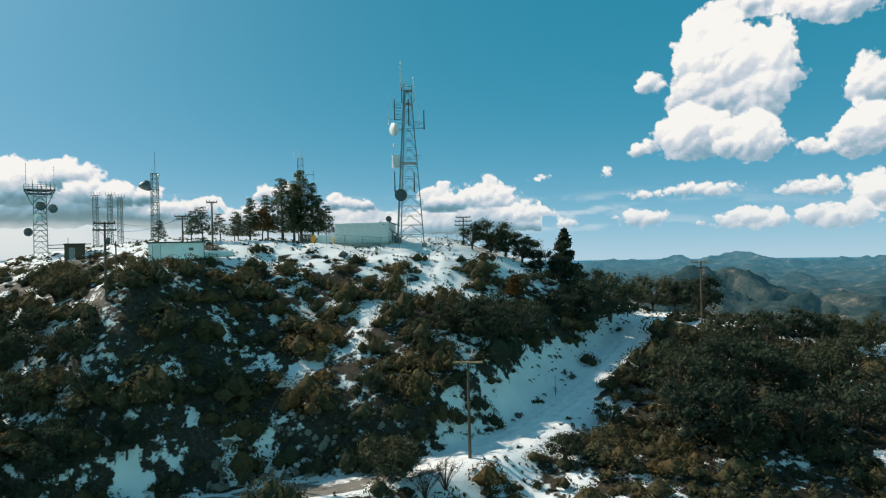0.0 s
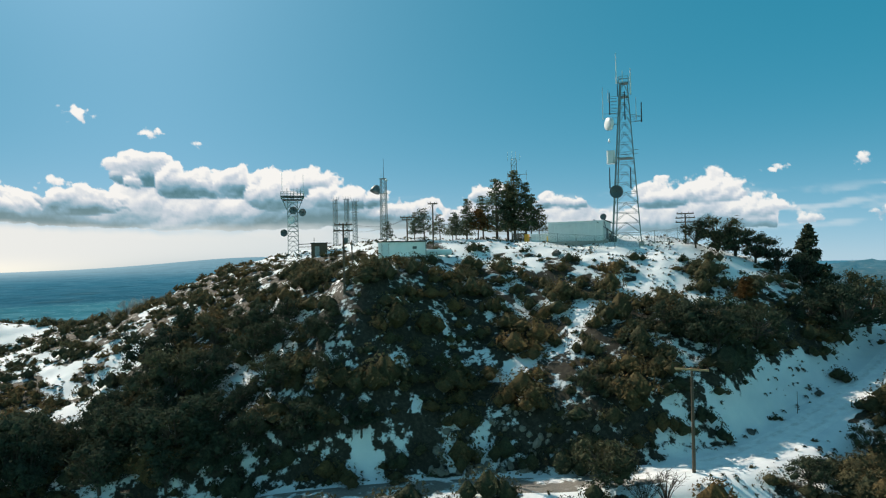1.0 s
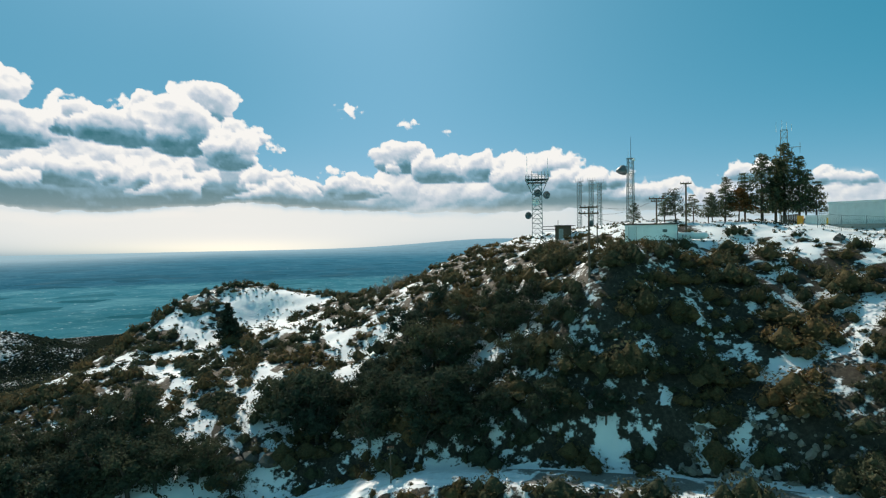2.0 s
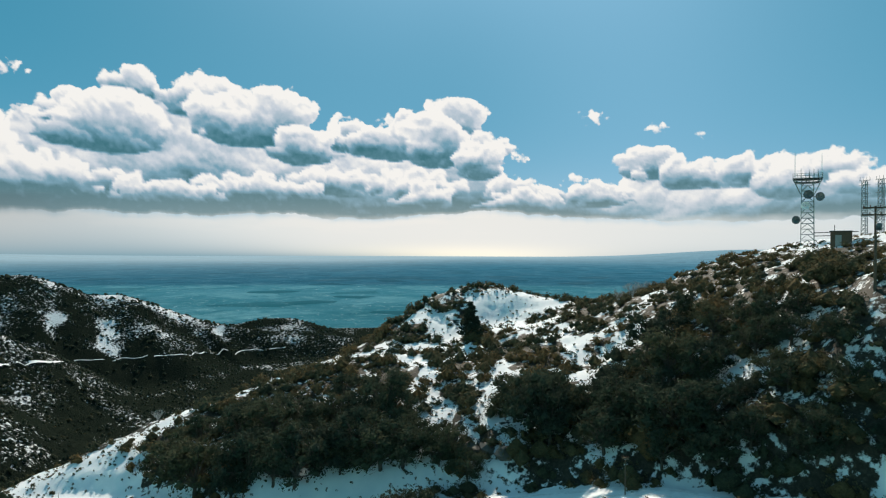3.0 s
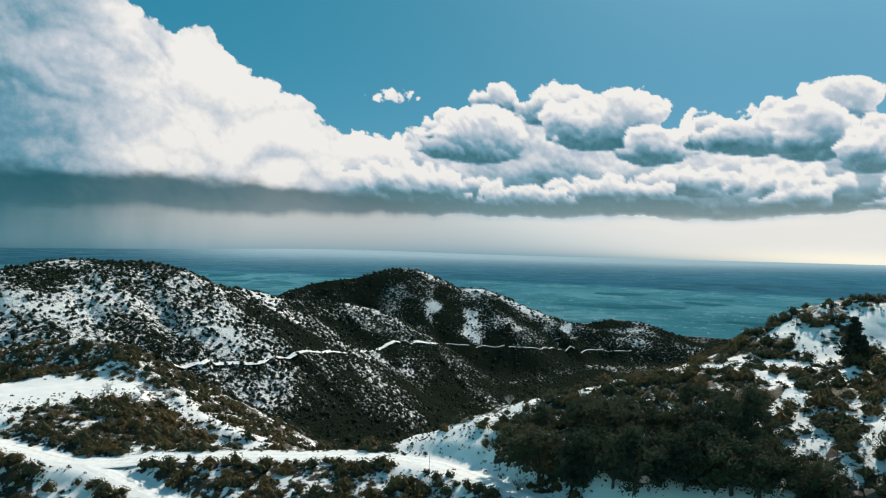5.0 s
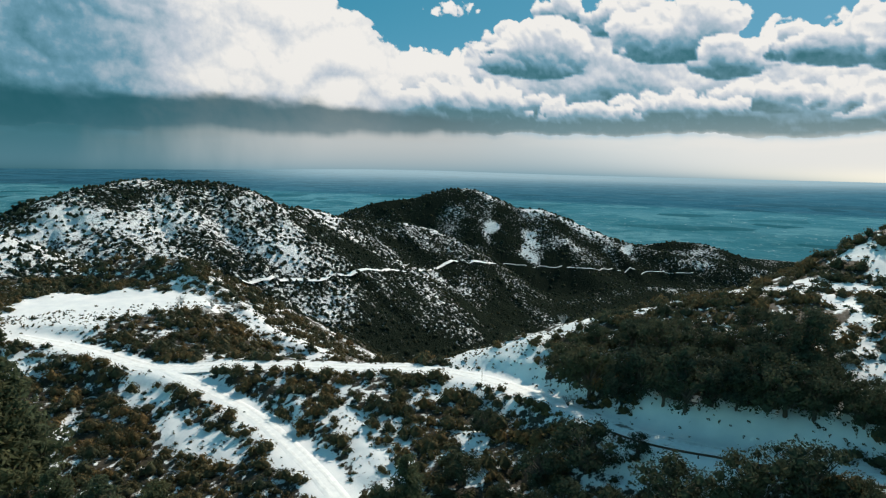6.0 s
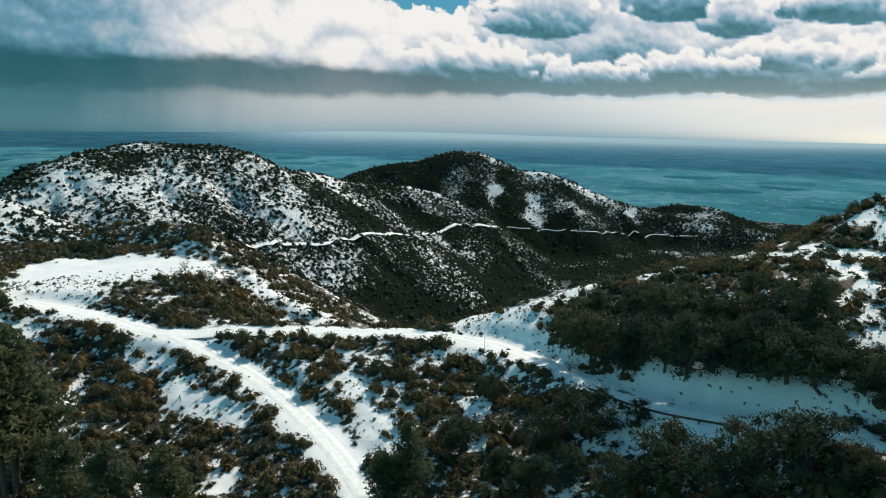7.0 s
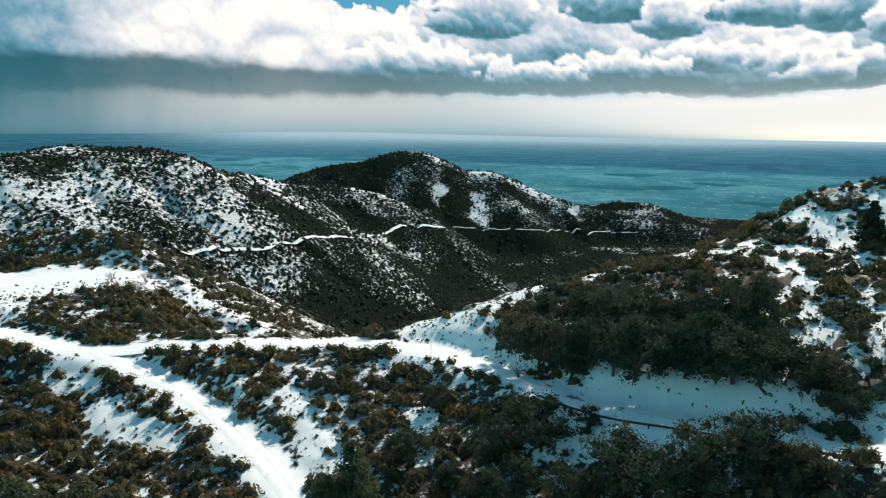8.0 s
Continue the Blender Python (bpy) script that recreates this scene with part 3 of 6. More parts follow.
def hill_snow(x, y, z):
    """How much snow lies on the far slopes."""
    s = 0.46 + 0.20 * fbm(x / 24, y / 24, 4, 31)
    dark = smooth(-430, -490, x)
    s += 0.04 * smooth(-62, -30, z) * (1 - dark)
    s -= 0.11 * smooth(-60, -92, z)
    s -= 0.06 * dark * smooth(-20, -60, y)
    s += 0.06 * dark * smooth(-560, -596, x)
    # snow thinned at the dome's outer end, darkening it as its shaded side
    s -= 0.10 * smooth(-200, -214, y) * smooth(-262, -240, x)
    for ax, ay, bx, by, w in ((-560, -30, -520, -22, 7), (-548, -60, -532, -62, 7), (-590, 60, -575, 62, 5)):
        dx, dy = bx - ax, by - ay
        u = np.clip(((x - ax) * dx + (y - ay) * dy) / (dx * dx + dy * dy), 0, 1)
        s = s + 0.24 * (1 - smooth(w * 0.1, w * 1.2, np.hypot(x - ax - u * dx, y - ay - u * dy) + 9 * fbm(x / 8, y / 8, 4, 35)))
    return np.clip(s, 0, 1)


def build_ground():
    fine = np.r_[np.arange(-44, -36, .4), np.arange(-36, -9, .2), np.arange(-9, 144, .4)]
    coarse = np.arange(148, 312, 3.0)
    bearing = np.radians(np.r_[fine, coarse])
    r = [0.05, 6.0]
    while r[-1] < 4780:
        r.append(r[-1] + (3.0 if r[-1] < 30 else 1.0 if r[-1] < 165 else 1.3 + 0.009 * (r[-1] - 165) if r[-1] < 720 else 0.0125 * r[-1]))
    r = np.array(r)
    nb, nr = len(bearing), len(r)
    x, y = -np.sin(bearing)[None, :] * r[:, None], np.cos(bearing)[None, :] * r[:, None]
    z = height(x.ravel(), y.ravel()).reshape(x.shape)
    verts = np.c_[x.ravel(), y.ravel(), z.ravel()]
    i, j = np.meshgrid(np.arange(nr - 1), np.arange(nb), indexing="ij")
    jn = (j + 1) % nb
    faces = np.stack([i * nb + j, (i + 1) * nb + j, (i + 1) * nb + jn, i * nb + jn], -1).reshape(-1, 4)
    faces = faces[:, ::-1]
    verts = np.vstack([verts, [[0, 0, z[0].mean()]]])
    ring = r[i.ravel()]
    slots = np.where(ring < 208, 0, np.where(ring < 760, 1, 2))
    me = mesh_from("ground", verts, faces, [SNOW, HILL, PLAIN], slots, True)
    fx, fy, fz = verts[:, 0], verts[:, 1], verts[:, 2]
    rr = np.hypot(fx, fy)
    s = np.full(len(verts), 0.5)
    n = rr < 262
    face = smooth(20, 40, fy[n]) * (1 - smooth(90, 96, fy[n]))
    s[n] = 0.98 - (0.49 + 0.05 * face * smooth(-.35, .15, fbm(fx[n] / 14, fy[n] / 14, 3, 91)) - .05 * smooth(90, 96, fy[n])) * scrub(fx[n], fy[n])
    h = rr >= 190
    b = smooth(190, 208, rr[h])
    s[h] = s[h] * (1 - b) + b * hill_snow(fx[h], fy[h], fz[h])
    point_values(me, "snow", s)
    bear = np.degrees(np.arctan2(-fx, fy))
    # painted haze: grows with distance, dimmed past bearing 112 for the storm's shadow
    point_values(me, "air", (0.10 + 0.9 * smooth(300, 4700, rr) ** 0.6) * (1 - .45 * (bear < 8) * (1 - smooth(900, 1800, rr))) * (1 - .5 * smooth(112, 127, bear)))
    # painted haze turns paler near the sun's bearing and along the horizon
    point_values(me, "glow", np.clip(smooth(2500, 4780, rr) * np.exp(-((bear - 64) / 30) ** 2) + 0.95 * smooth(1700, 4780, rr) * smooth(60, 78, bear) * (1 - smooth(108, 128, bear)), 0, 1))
    point_values(me, "relief", smooth(8, -2, bear) * (1 - smooth(3000, 3300, rr)))
    return tagged(new("ground", me), "mountain ground with patchy snow over brown soil, falling to a hazy plain", "ground", kind="structure")


def build_ribbon(name, line, half, lift, material, label, bare=None):
    """A road that follows a line over the ground, a little proud of it."""
    p = np.array(line)
    d = np.gradient(p[:, :2], axis=0)
    d /= np.linalg.norm(d, axis=1)[:, None]
    side = np.c_[-d[:, 1], d[:, 0]]
    cols = np.linspace(-1, 1, 9)
    vs, uv = [], []
    for k, c in enumerate(cols):
        q = p[:, :2] + side * (c * half + 0.12 * np.sin(np.arange(len(p)) * 0.7 + k)[:, None] * (abs(c) > 0.9))
        g = height(q[:, 0], q[:, 1])
        vs.append(np.c_[q, np.maximum(g, p[:, 2] - 0.1) + lift * (1 - 0.75 * c ** 4) - 0.10 * (abs(c) > 0.95)])
        uv.append(np.c_[np.full(len(p), (c + 1) / 2), np.arange(len(p)) * 0.3])
    n = len(p)
    v, uv = np.vstack(vs), np.vstack(uv)
    f = np.array([(k * n + i, k * n + i + 1, (k + 1) * n + i + 1, (k + 1) * n + i) for k in range(8) for i in range(n - 1)])
    me = mesh_from(name, v, f[:, ::-1], [material], None, True)
    layer = me.uv_layers.new(name="UVMap")
    layer.data.foreach_set("uv", uv[f[:, ::-1].ravel()].astype(np.float32).ravel())
    point_values(me, "bare", np.tile(bare if bare is not None else np.zeros(n), 9))
    return tagged(new(name, me), label, "road", kind="structure")


ground = build_ground()
_x = ROAD_LINE[:, 0]
road = build_ribbon("road", ROAD_LINE, 2.3, 0.06, ROAD_MAT, "narrow mountain road, snow covered with some bare grey asphalt",
                    0.5 * smooth(2, -6, _x) * smooth(-46, -34, _x) + 0.22 * smooth(-60, -66, _x) * smooth(-92, -84, _x))
HILL_ROAD = [(-230, -125), (-236, -122), (-240, -119), (-246, -117), (-250, -113), (-254, -109), (-258, -104), (-266, -102), (-275, -99), (-281, -95),
    (-291, -92), (-296, -89), (-309, -88), (-318, -86), (-328, -83), (-352, -84), (-365, -82), (-372, -78), (-384, -74), (-391, -70), (-402, -66),
    (-405, -60), (-410, -55), (-416, -50), (-431, -45), (-506, -46), (-507, -39), (-508, -32), (-511, -24), (-516, -17), (-515, -10), (-514, -3),
    (-518, 4), (-518, 12), (-517, 19), (-522, 26), (-534, 34), (-541, 42), (-550, 50), (-554, 58), (-555, 66), (-565, 74), (-568, 82), (-570, 90),
    (-568, 98), (-569, 105), (-571, 113)]
for _a, _b in zip([0] + [i + 1 for i in range(len(HILL_ROAD) - 1) if math.dist(HILL_ROAD[i], HILL_ROAD[i + 1]) > 21],
                  [i + 1 for i in range(len(HILL_ROAD) - 1) if math.dist(HILL_ROAD[i], HILL_ROAD[i + 1]) > 21] + [len(HILL_ROAD)]):
    if _b - _a > 2:
        _h = along([(px, py, 0) for px, py in HILL_ROAD[_a:_b]], 3.0)
        _h[:, 2] = height(_h[:, 0], _h[:, 1]) + 0.15
        build_ribbon("road_far", _h, 1.2 if _h[0, 0] > -480 else .5, 0.2, TRACK_MAT, "snow-covered road cut across the far slope")
track = build_ribbon("road_track", TRACK_LINE, 1.7, 0.06, TRACK_MAT, "side track of packed white snow with wheel marks")

# ---------------------------------------------------------------- clouds and far haze, a backdrop 4.8 km away
# Heaps of cloud: bearing west of ahead, height over the level, half width, half height, in degrees.
CLOUDS_EAST = [(-22.8, 12.8, 4.5, 6.2), (-20.9, 15.9, 2.7, 3.3), (-19.9, 8.8, 4.0, 2.7), (-24.2, 8.1, 3.2, 2.4), (-26.3, 14.1, 2.0, 4.5), (-25.0,
    18.7, 4.9, 1.7), (-30.4, 17.4, 3.7, 1.7), (-32.5, 11.4, 1.7, 2.9), (-31.9, 8.0, 2.6, 2.6), (-29.0, 7.1, 1.7, 1.0), (-16.5, 13.5, 1.5, 1.3),
    (-15.4, 8.0, 1.2, 0.9), (-20.9, 4.4, 4.0, 0.9), (-28.7, 4.1, 3.4, 1.0), (-32.5, 4.3, 2.1, 1.0), (-24.2, 1.8, 3.9, 1.2), (-30.1, 1.8, 3.7, 1.3),
    (-32.7, 3.1, 1.7, 1.7), (-15.9, 4.1, 2.3, 0.7), (-15.7, 2.1, 2.4, 1.2), (-12.8, 6.3, 0.8, 0.7)]
CLOUDS_LOW = [(2.1, 4.0, 2.7, 1.6), (-2.0, 4.4, 3.8, 1.9), (-5.8, 2.8, 2.5, 1.3), (-9.1, 1.9, 1.4, 0.8), (9.3, 3.9, 2.1, 0.9), (11.8, 4.1, 1.4, 1.1), 
    (16.7, 4.7, 2.3, 1.3), (33.5, 6.2, 2.8, 1.8), (36.3, 4.9, 2.3, 2.1), (29.7, 4.6, 3.4, 1.6), (24.2, 3.4, 3.3, 1.3), (46.2, 6.7, 3.1, 2.2), 
    (42.6, 5.8, 3.7, 1.9), (38.5, 5.8, 3.6, 1.9), (33.1, 5.7, 3.9, 2.1), (28.8, 4.6, 2.6, 1.3), (51.0, 4.2, 3.0, 1.6)]
CLOUDS_WEST = [(65.0, 8.7, 3.4, 3.2), (61.6, 7.2, 2.5, 2.4), (66.1, 4.0, 2.5, 1.7), (57.6, 3.8, 3.8, 1.5), (95.5, 10.3, 2.7, 1.8), (91.1, 12.7, 2.3, 1.9), 
    (92.9, 9.0, 5.3, 3.2), (85.6, 12.1, 3.6, 2.9), (81.4, 10.1, 5.2, 3.4), (77.3, 8.3, 3.3, 2.5), (73.3, 9.4, 2.8, 2.3), (69.6, 8.9, 4.9, 2.4), 
    (64.0, 10.4, 3.0, 2.5), (60.9, 8.4, 2.3, 2.2), (57.7, 4.6, 3.7, 1.9), (67.0, 4.9, 3.9, 1.9), (74.5, 5.3, 5.1, 1.8), (51.0, 4.5, 3.0, 1.4), 
    (81.6, 4.6, 5.9, 1.5), (88.3, 4.2, 5.1, 1.5)]
CLOUDS_STORM = [(103.6, 6.9, 4.3, 2.9), (99.7, 5.1, 8.4, 2.3)]
WISPS = [(-6.9, 6.1, 1.5, 0.5), (-12.7, 6.3, 0.8, 0.8), (51.3, 11.3, 1.4, 0.8), (45.8, 10.2, 1.1, 0.6), (42.5, 9.4, 0.7, 0.3), (58.0, 8.1, 0.8, 0.5), 
    (52.8, 6.0, 1.4, 0.7), (100.4, 13.1, 2.5, 0.8), (57.4, 7.8, 0.6, 0.4), (58.5, 8.9, 1.0, 0.5)]
# The skyline of the long bank behind them: bearing and height.
BANK_TOP = [(-12.0, 1.5), (-9.6, 2.6), (-7.1, 3.5), (-4.3, 4.4), (-1.5, 5.5), (1.1, 4.8), (2.9, 4.9), (5.5, 3.2), (8.3, 3.9), (10.1, 4.4), (12.1, 4.8), (13.8, 3.6),
    (16.2, 5.5), (18.2, 4.8), (20.1, 3.8), (24.2, 4.2), (28.2, 5.3), (30.8, 6.4), (33.5, 7.4), (36.1, 6.8), (41.8, 7.0), (43.3, 7.2), (46.2, 8.4), (48.4, 7.0),
    (49.6, 4.7), (51.9, 5.4), (54.2, 4.9), (55.9, 5.5), (59.0, 6.4), (59.8, 8.2), (62.3, 9.6), (64.4, 11.6), (66.0, 10.4), (69.4, 10.6), (72.8, 10.8), (75.1, 9.6)]
BANK_TOP_WEST = [(77.6, 11.2), (81.7, 12.2), (85.6, 13.8), (88.2, 12.6), (91.2, 13.8), (92.9, 12.6), (96.3, 10.8), (101.0, 9.6), (104.6, 9.8), (107.4, 11.2), (110.2, 13.2), (114.5, 15.0),
    (116.4, 17.6), (119.3, 16.6), (123.0, 19.0), (128.0, 22.0), (150.0, 24.0)]


def scatter(i, j, seed):
    """An angle for each cell of a grid, without visible order."""
    h = (i * 374761393 + j * 668265263 + seed * 2147483 + 1013904223) & 0xFFFFFFFF
    for shift, factor in ((16, 0x7FEB352D), (15, 0x846CA68B)):
        h = ((h ^ (h >> shift)) * factor) & 0xFFFFFFFF
    return ((h ^ (h >> 16)) & 0xFFFF) / 65536.0 * 2 * np.pi


def swirl(x, y, seed):
    """Gradient noise, -1 to 1."""
    ix, iy = np.floor(x).astype(np.int64), np.floor(y).astype(np.int64)
    fx, fy = x - ix, y - iy
    ux, uy = fx ** 3 * (fx * (fx * 6 - 15) + 10), fy ** 3 * (fy * (fy * 6 - 15) + 10)
    def corner(dx, dy):
        a = scatter(ix + dx, iy + dy, seed)
        return np.cos(a) * (fx - dx) + np.sin(a) * (fy - dy)
    lo = corner(0, 0) + (corner(1, 0) - corner(0, 0)) * ux
    hi = corner(0, 1) + (corner(1, 1) - corner(0, 1)) * ux
    return 1.5 * (lo + (hi - lo) * uy)


def heaped(x, y, seed, octaves=4, gain=.40):
    """Rounded billows with creases between them, about 0 to 1."""
    total, amp, norm = np.zeros_like(x), 1.0, 0.0
    for k in range(octaves):
        total += amp * np.abs(swirl(x, y, seed + 31 * k))
        norm += amp
        x, y, amp = (x * .8 - y * .6) * 2.07 + 3.7, (x * .6 + y * .8) * 2.07 - 1.9, amp * gain
    return total / norm * 1.9


def wisps(x, y, seed, octaves=5):
    total, amp, norm = np.zeros_like(x), 1.0, 0.0
    for k in range(octaves):
        total += amp * swirl(x, y, seed + 31 * k)
        norm += amp
        x, y, amp = (x * .8 - y * .6) * 2.07 + 3.7, (x * .6 + y * .8) * 2.07 - 1.9, amp * .52
    return total / norm


SKY_STEP = 0.18
DARK, SLATE, PEARL, WHITE = (.030, .150, .190), (.150, .325, .430), (.55, .61, .68), (.90, .88, .845)


def lit_side(h, A):
    """How far the face of a billowed form h turns to the sun, which stands high to one side."""
    ge, ga = np.gradient(h, SKY_STEP)
    side = np.tanh((A - SUN_BEARING) / 40.0)
    n = np.sqrt(1 + ga * ga + ge * ge)
    return (ga * side * .6 - ge * .85) / n


def build_sky():
    az, el = np.arange(-42, 146, SKY_STEP), np.arange(-1.7, 25.5, SKY_STEP)
    A, E = np.meshgrid(az, el)
    away = A - SUN_BEARING
    # clear air: paler towards the horizon and towards the sun
    clear, veil = [np.zeros(A.shape + (3,)), np.zeros(A.shape)], [np.zeros(A.shape + (3,)), np.zeros(A.shape)]
    tone, depth = np.full(A.shape, .7), np.full(A.shape, -3.0)

    def over(sheet, colour, a):
        a = np.clip(a, 0, 1)
        out, was = sheet
        total = a + was * (1 - a)
        out[:] = (np.array(colour) * a[..., None] + out * (was * (1 - a))[..., None]) / np.maximum(total, 1e-5)[..., None]
        was[:] = total

    def lay(sl, k, d, strength=1.0):
        """A cloud in front of those that are there: its brightness, and how deep inside its outline a place lies, in degrees."""
        a = smooth(-.15, .15, d) * strength
        tone[sl] = tone[sl] * (1 - a) + np.clip(k, 0, 1) * a
        depth[sl] = np.maximum(depth[sl], np.where(np.asarray(strength) > .05, np.clip(d, -3, 2) - .6 * (1 - np.asarray(strength)), -3))

    every = (slice(None), slice(None))
    over(clear, (.014, .205, .320), 1.0 + 0 * E)
    over(clear, (.052, .38, .59), .95 * np.exp(-(E + .95) / 12.5))
    over(clear, (.33, .57, .71), .90 * np.exp(-(E + .95) / 4.6))
    glare = np.exp(-(away / 24) ** 2 - ((E - SUN_HEIGHT) / 15) ** 2) * .70 + (.24 + .30 * smooth(66, 42, A)) * np.exp(-(away / 40) ** 2)
    over(clear, (.34, .61, .84), glare)
    # thin broken layers low down
    n = wisps(A * .10 + 3, E * .8, 52)
    layer = smooth(.0, .26, n + .12 * wisps(A * .7, E * 2.2, 53)) * smooth(.8, 1.8, E) * (1 - smooth(3.4, 5.2, E)) * .8 * smooth(-40, 10, A)
    over(clear, (.72, .77, .80), layer)
    # the long bank
    tops = BANK_TOP + BANK_TOP_WEST
    top = np.interp(az, [t[0] for t in tops], [t[1] for t in tops])[None, :]
    base = np.interp(az, [-12, 16, 40, 58, 80, 98, 116, 146], [1.3, 1.6, 2.3, 2.9, 2.8, 2.6, 2.3, 1.9])[None, :] + 1.1 * wisps(A * .07, A * 0 + 2.4, 61) + .35 * wisps(A * .45, A * 0 + 3.4, 62)
    tall = np.maximum(top - base, .3)
    wa, we = A + .5 * wisps(A * .5, E * .5, 71), E + .4 * wisps(A * .5 + 9, E * .5, 72)
    puffs = heaped(wa * .30, we * .38, 81, 4, .42)
    small = heaped(wa * 1.1, we * 1.3, 82, 3)
    d = np.minimum((top - E) / 1.1, (E - base) / .35) + np.where(E - base > .7, .95 * (puffs - .38) + .3 * (small - .4), .0)
    d_bank = d
    u = np.clip((E - base) / tall, 0, 1)
    h = (1.7 - .8 * smooth(98, 110, A)) * puffs + .09 * small + .7 * np.clip(d, 0, 1)
    lit = lit_side(h, A)
    storm = smooth(84, 104, A)
    k = .53 + .13 * lit + .30 * smooth(.10, .75, u + .25 * wisps(A * .2, E * .3, 64)) - .42 * (1 - smooth(.0, .42, u)) * (1 + .6 * storm) + .16 * np.exp(-np.clip(d, 0, 9) / .25)
    k += .55 * wisps(A * .11 + 5, E * .17, 65, 3) - .10
    k += -.36 * smooth(118, 138, A) - .07 * smooth(54, 62, A) * (1 - smooth(98, 108, A))
    dark = np.clip(1 - (E - base) / (.9 + .5 * storm), 0, 1) * storm
    k = k * (1 - .8 * dark ** .7)
    lay(every, k, np.where(A < -7, -3, d - .08))
    # single heaps in front, the high ones behind the low ones
    heaps = [(h4, cut) for group, cut in ((CLOUDS_EAST, .8), (CLOUDS_LOW, .5), (CLOUDS_WEST, .55), (CLOUDS_STORM, .7)) for h4 in group]
    heaps.sort(key=lambda q: -q[0][1])
    for seed, ((ca, ce, ra, re), cut) in enumerate(heaps):
        stormy = ca > 100
        i0, i1 = np.searchsorted(az, (ca - ra * 1.5, ca + ra * 1.5))
        j0, j1 = np.searchsorted(el, (ce - re * 1.2, ce + re * 1.5))
        if i1 - i0 < 3 or j1 - j0 < 3:
            continue
        sl = (slice(j0, j1), slice(i0, i1))
        a, e = A[sl], E[sl]
        s = min(ra, re)
        wa, we = a + .16 * s * wisps(a / s, e / s, 90 + seed), e + .14 * s * wisps(a / s + 7, e / s, 91 + seed)
        puffs = heaped(wa * .62 / s, we * .70 / s, 100 + 7 * seed, 4, .42)
        x, y = (wa - ca) / ra, (we - ce) / re
        lower = np.where(y < 0, y / cut, y)
        d = 1 - np.sqrt(x * x + lower * lower)
        flat = np.clip(1 + y / cut, 0, 1)
        d = d + np.where(y > -.45 * cut, .45 if ca < 0 else .70, .22) * (puffs - .42) * smooth(-.2, .3, flat)
        h = s * (1.0 * puffs + .9 * np.sqrt(np.clip(d, 0, 1)))
        lit = lit_side(h, a)
        k = .57 + (.10 if stormy else .17) * lit + .34 * smooth(-.45, .65, y + .35 * wisps(a / s * .8, e / s, 93 + seed)) - .52 * smooth(.5, -.55, y) + .30 * np.exp(-np.clip(d, 0, 9) / .10) * smooth(-.5, .2, y)
        k -= .26 * smooth(.2, .7, d) * np.exp(-((ca - SUN_BEARING) / 36) ** 2)
        if ca < 0:
            k = .74 + .10 * lit + .5 * (k - .74)
        k += (.10 if ca < 0 else .0) + (.12 if stormy else 0) - .42 * smooth(118, 136, a)
        strength = .92 if not stormy else .75
        lay(sl, k, d * s - .14, strength * (smooth(.0, .5, flat) if stormy else 1))
    for seed, (ca, ce, ra, re) in enumerate(WISPS):
        i0, i1 = np.searchsorted(az, (ca - ra * 2, ca + ra * 2))
        j0, j1 = np.searchsorted(el, (ce - re * 2, ce + re * 2))
        sl = (slice(j0, j1), slice(i0, i1))
        a, e = A[sl], E[sl]
        s = min(ra, re)
        p = heaped(a / s * .6, e / s * .8, 300 + seed, 5)
        d = 1 - np.hypot((a - ca) / ra, (e - ce) / re) + .9 * (p - .45)
        lay(sl, .80 + .3 * (p - .3) + .25 * (e - ce) / re, (d - .25) * s, .9)
    # the great storm cloud: white towers that turn to rain-grey, over a flat dark base
    lift = heaped(A * .15 + .4 * wisps(A * .12, E * .15, 74), E * .19, 85, 4, .42)
    lit = lit_side(2.4 * heaped(A * .15 + .4 * wisps(A * .12, E * .15, 74), E * .19, 85, 3, .34), A)
    k = .83 + .08 * lit + .26 * wisps(A * .12 + 2, E * .16, 87, 3) + .34 * (lift - .4)
    k -= .52 * smooth(119, 133, A + 4 * wisps(A * .12, E * .16, 88)) + .34 * (1 - smooth(3.6, 6.4, E + 1.6 * wisps(A * .18, E * .25, 89)))
    lay(every, k, np.where(A > 100, d_bank, -3), smooth(102, 108, A + 1.5 * wisps(A * .4, E * .4, 90)))
    roof = 3.9 + 1.2 * smooth(96, 116, A) + .9 * wisps(A * .22, E * .5, 69)
    band = smooth(1.5, 2.2, E + .4 * wisps(A * .3, E, 67)) * (1 - smooth(roof - .5, roof + .5, E)) * smooth(90, 104, A)
    over(veil, (.012, .092, .118), .90 * band)
    # the bright haze under the clouds, the rain under the storm
    warm = np.exp(-(away / 38.0) ** 2)[..., None]
    hc = np.array((.52, .62, .66)) * (1 - warm) + np.array((.86, .835, .785)) * warm
    # sun glint on the far sea, painted as a warm strip at the horizon
    glow = np.exp(-((E + .85) / 0.8) ** 2)[..., None] * np.exp(-(away / 11.0) ** 2)[..., None]
    hc = hc + glow * np.array((.30, .22, .06))
    west = smooth(84, 104, A)[..., None]
    hc = hc * (1 - west) + np.array((.60, .60, .58)) * west
    deep = smooth(112, 134, A + .9 * E + 4 * wisps(A * .25, E * .08, 66))[..., None]
    hc = hc * (1 - deep) + np.array((.030, .135, .165)) * deep
    east = smooth(14, -16, A)[..., None]
    hc = hc * (1 - east) + np.array((.46, .60, .68)) * east
    haze = .97 * np.exp(-np.clip(E + .95, 0, 99) / 2.6) * (1 - .35 * east[..., 0])
    haze = np.maximum(haze, .96 * (1 - smooth(1.6, 2.8, E + .5 * wisps(A * .25, E, 68))) * smooth(60, 100, A))
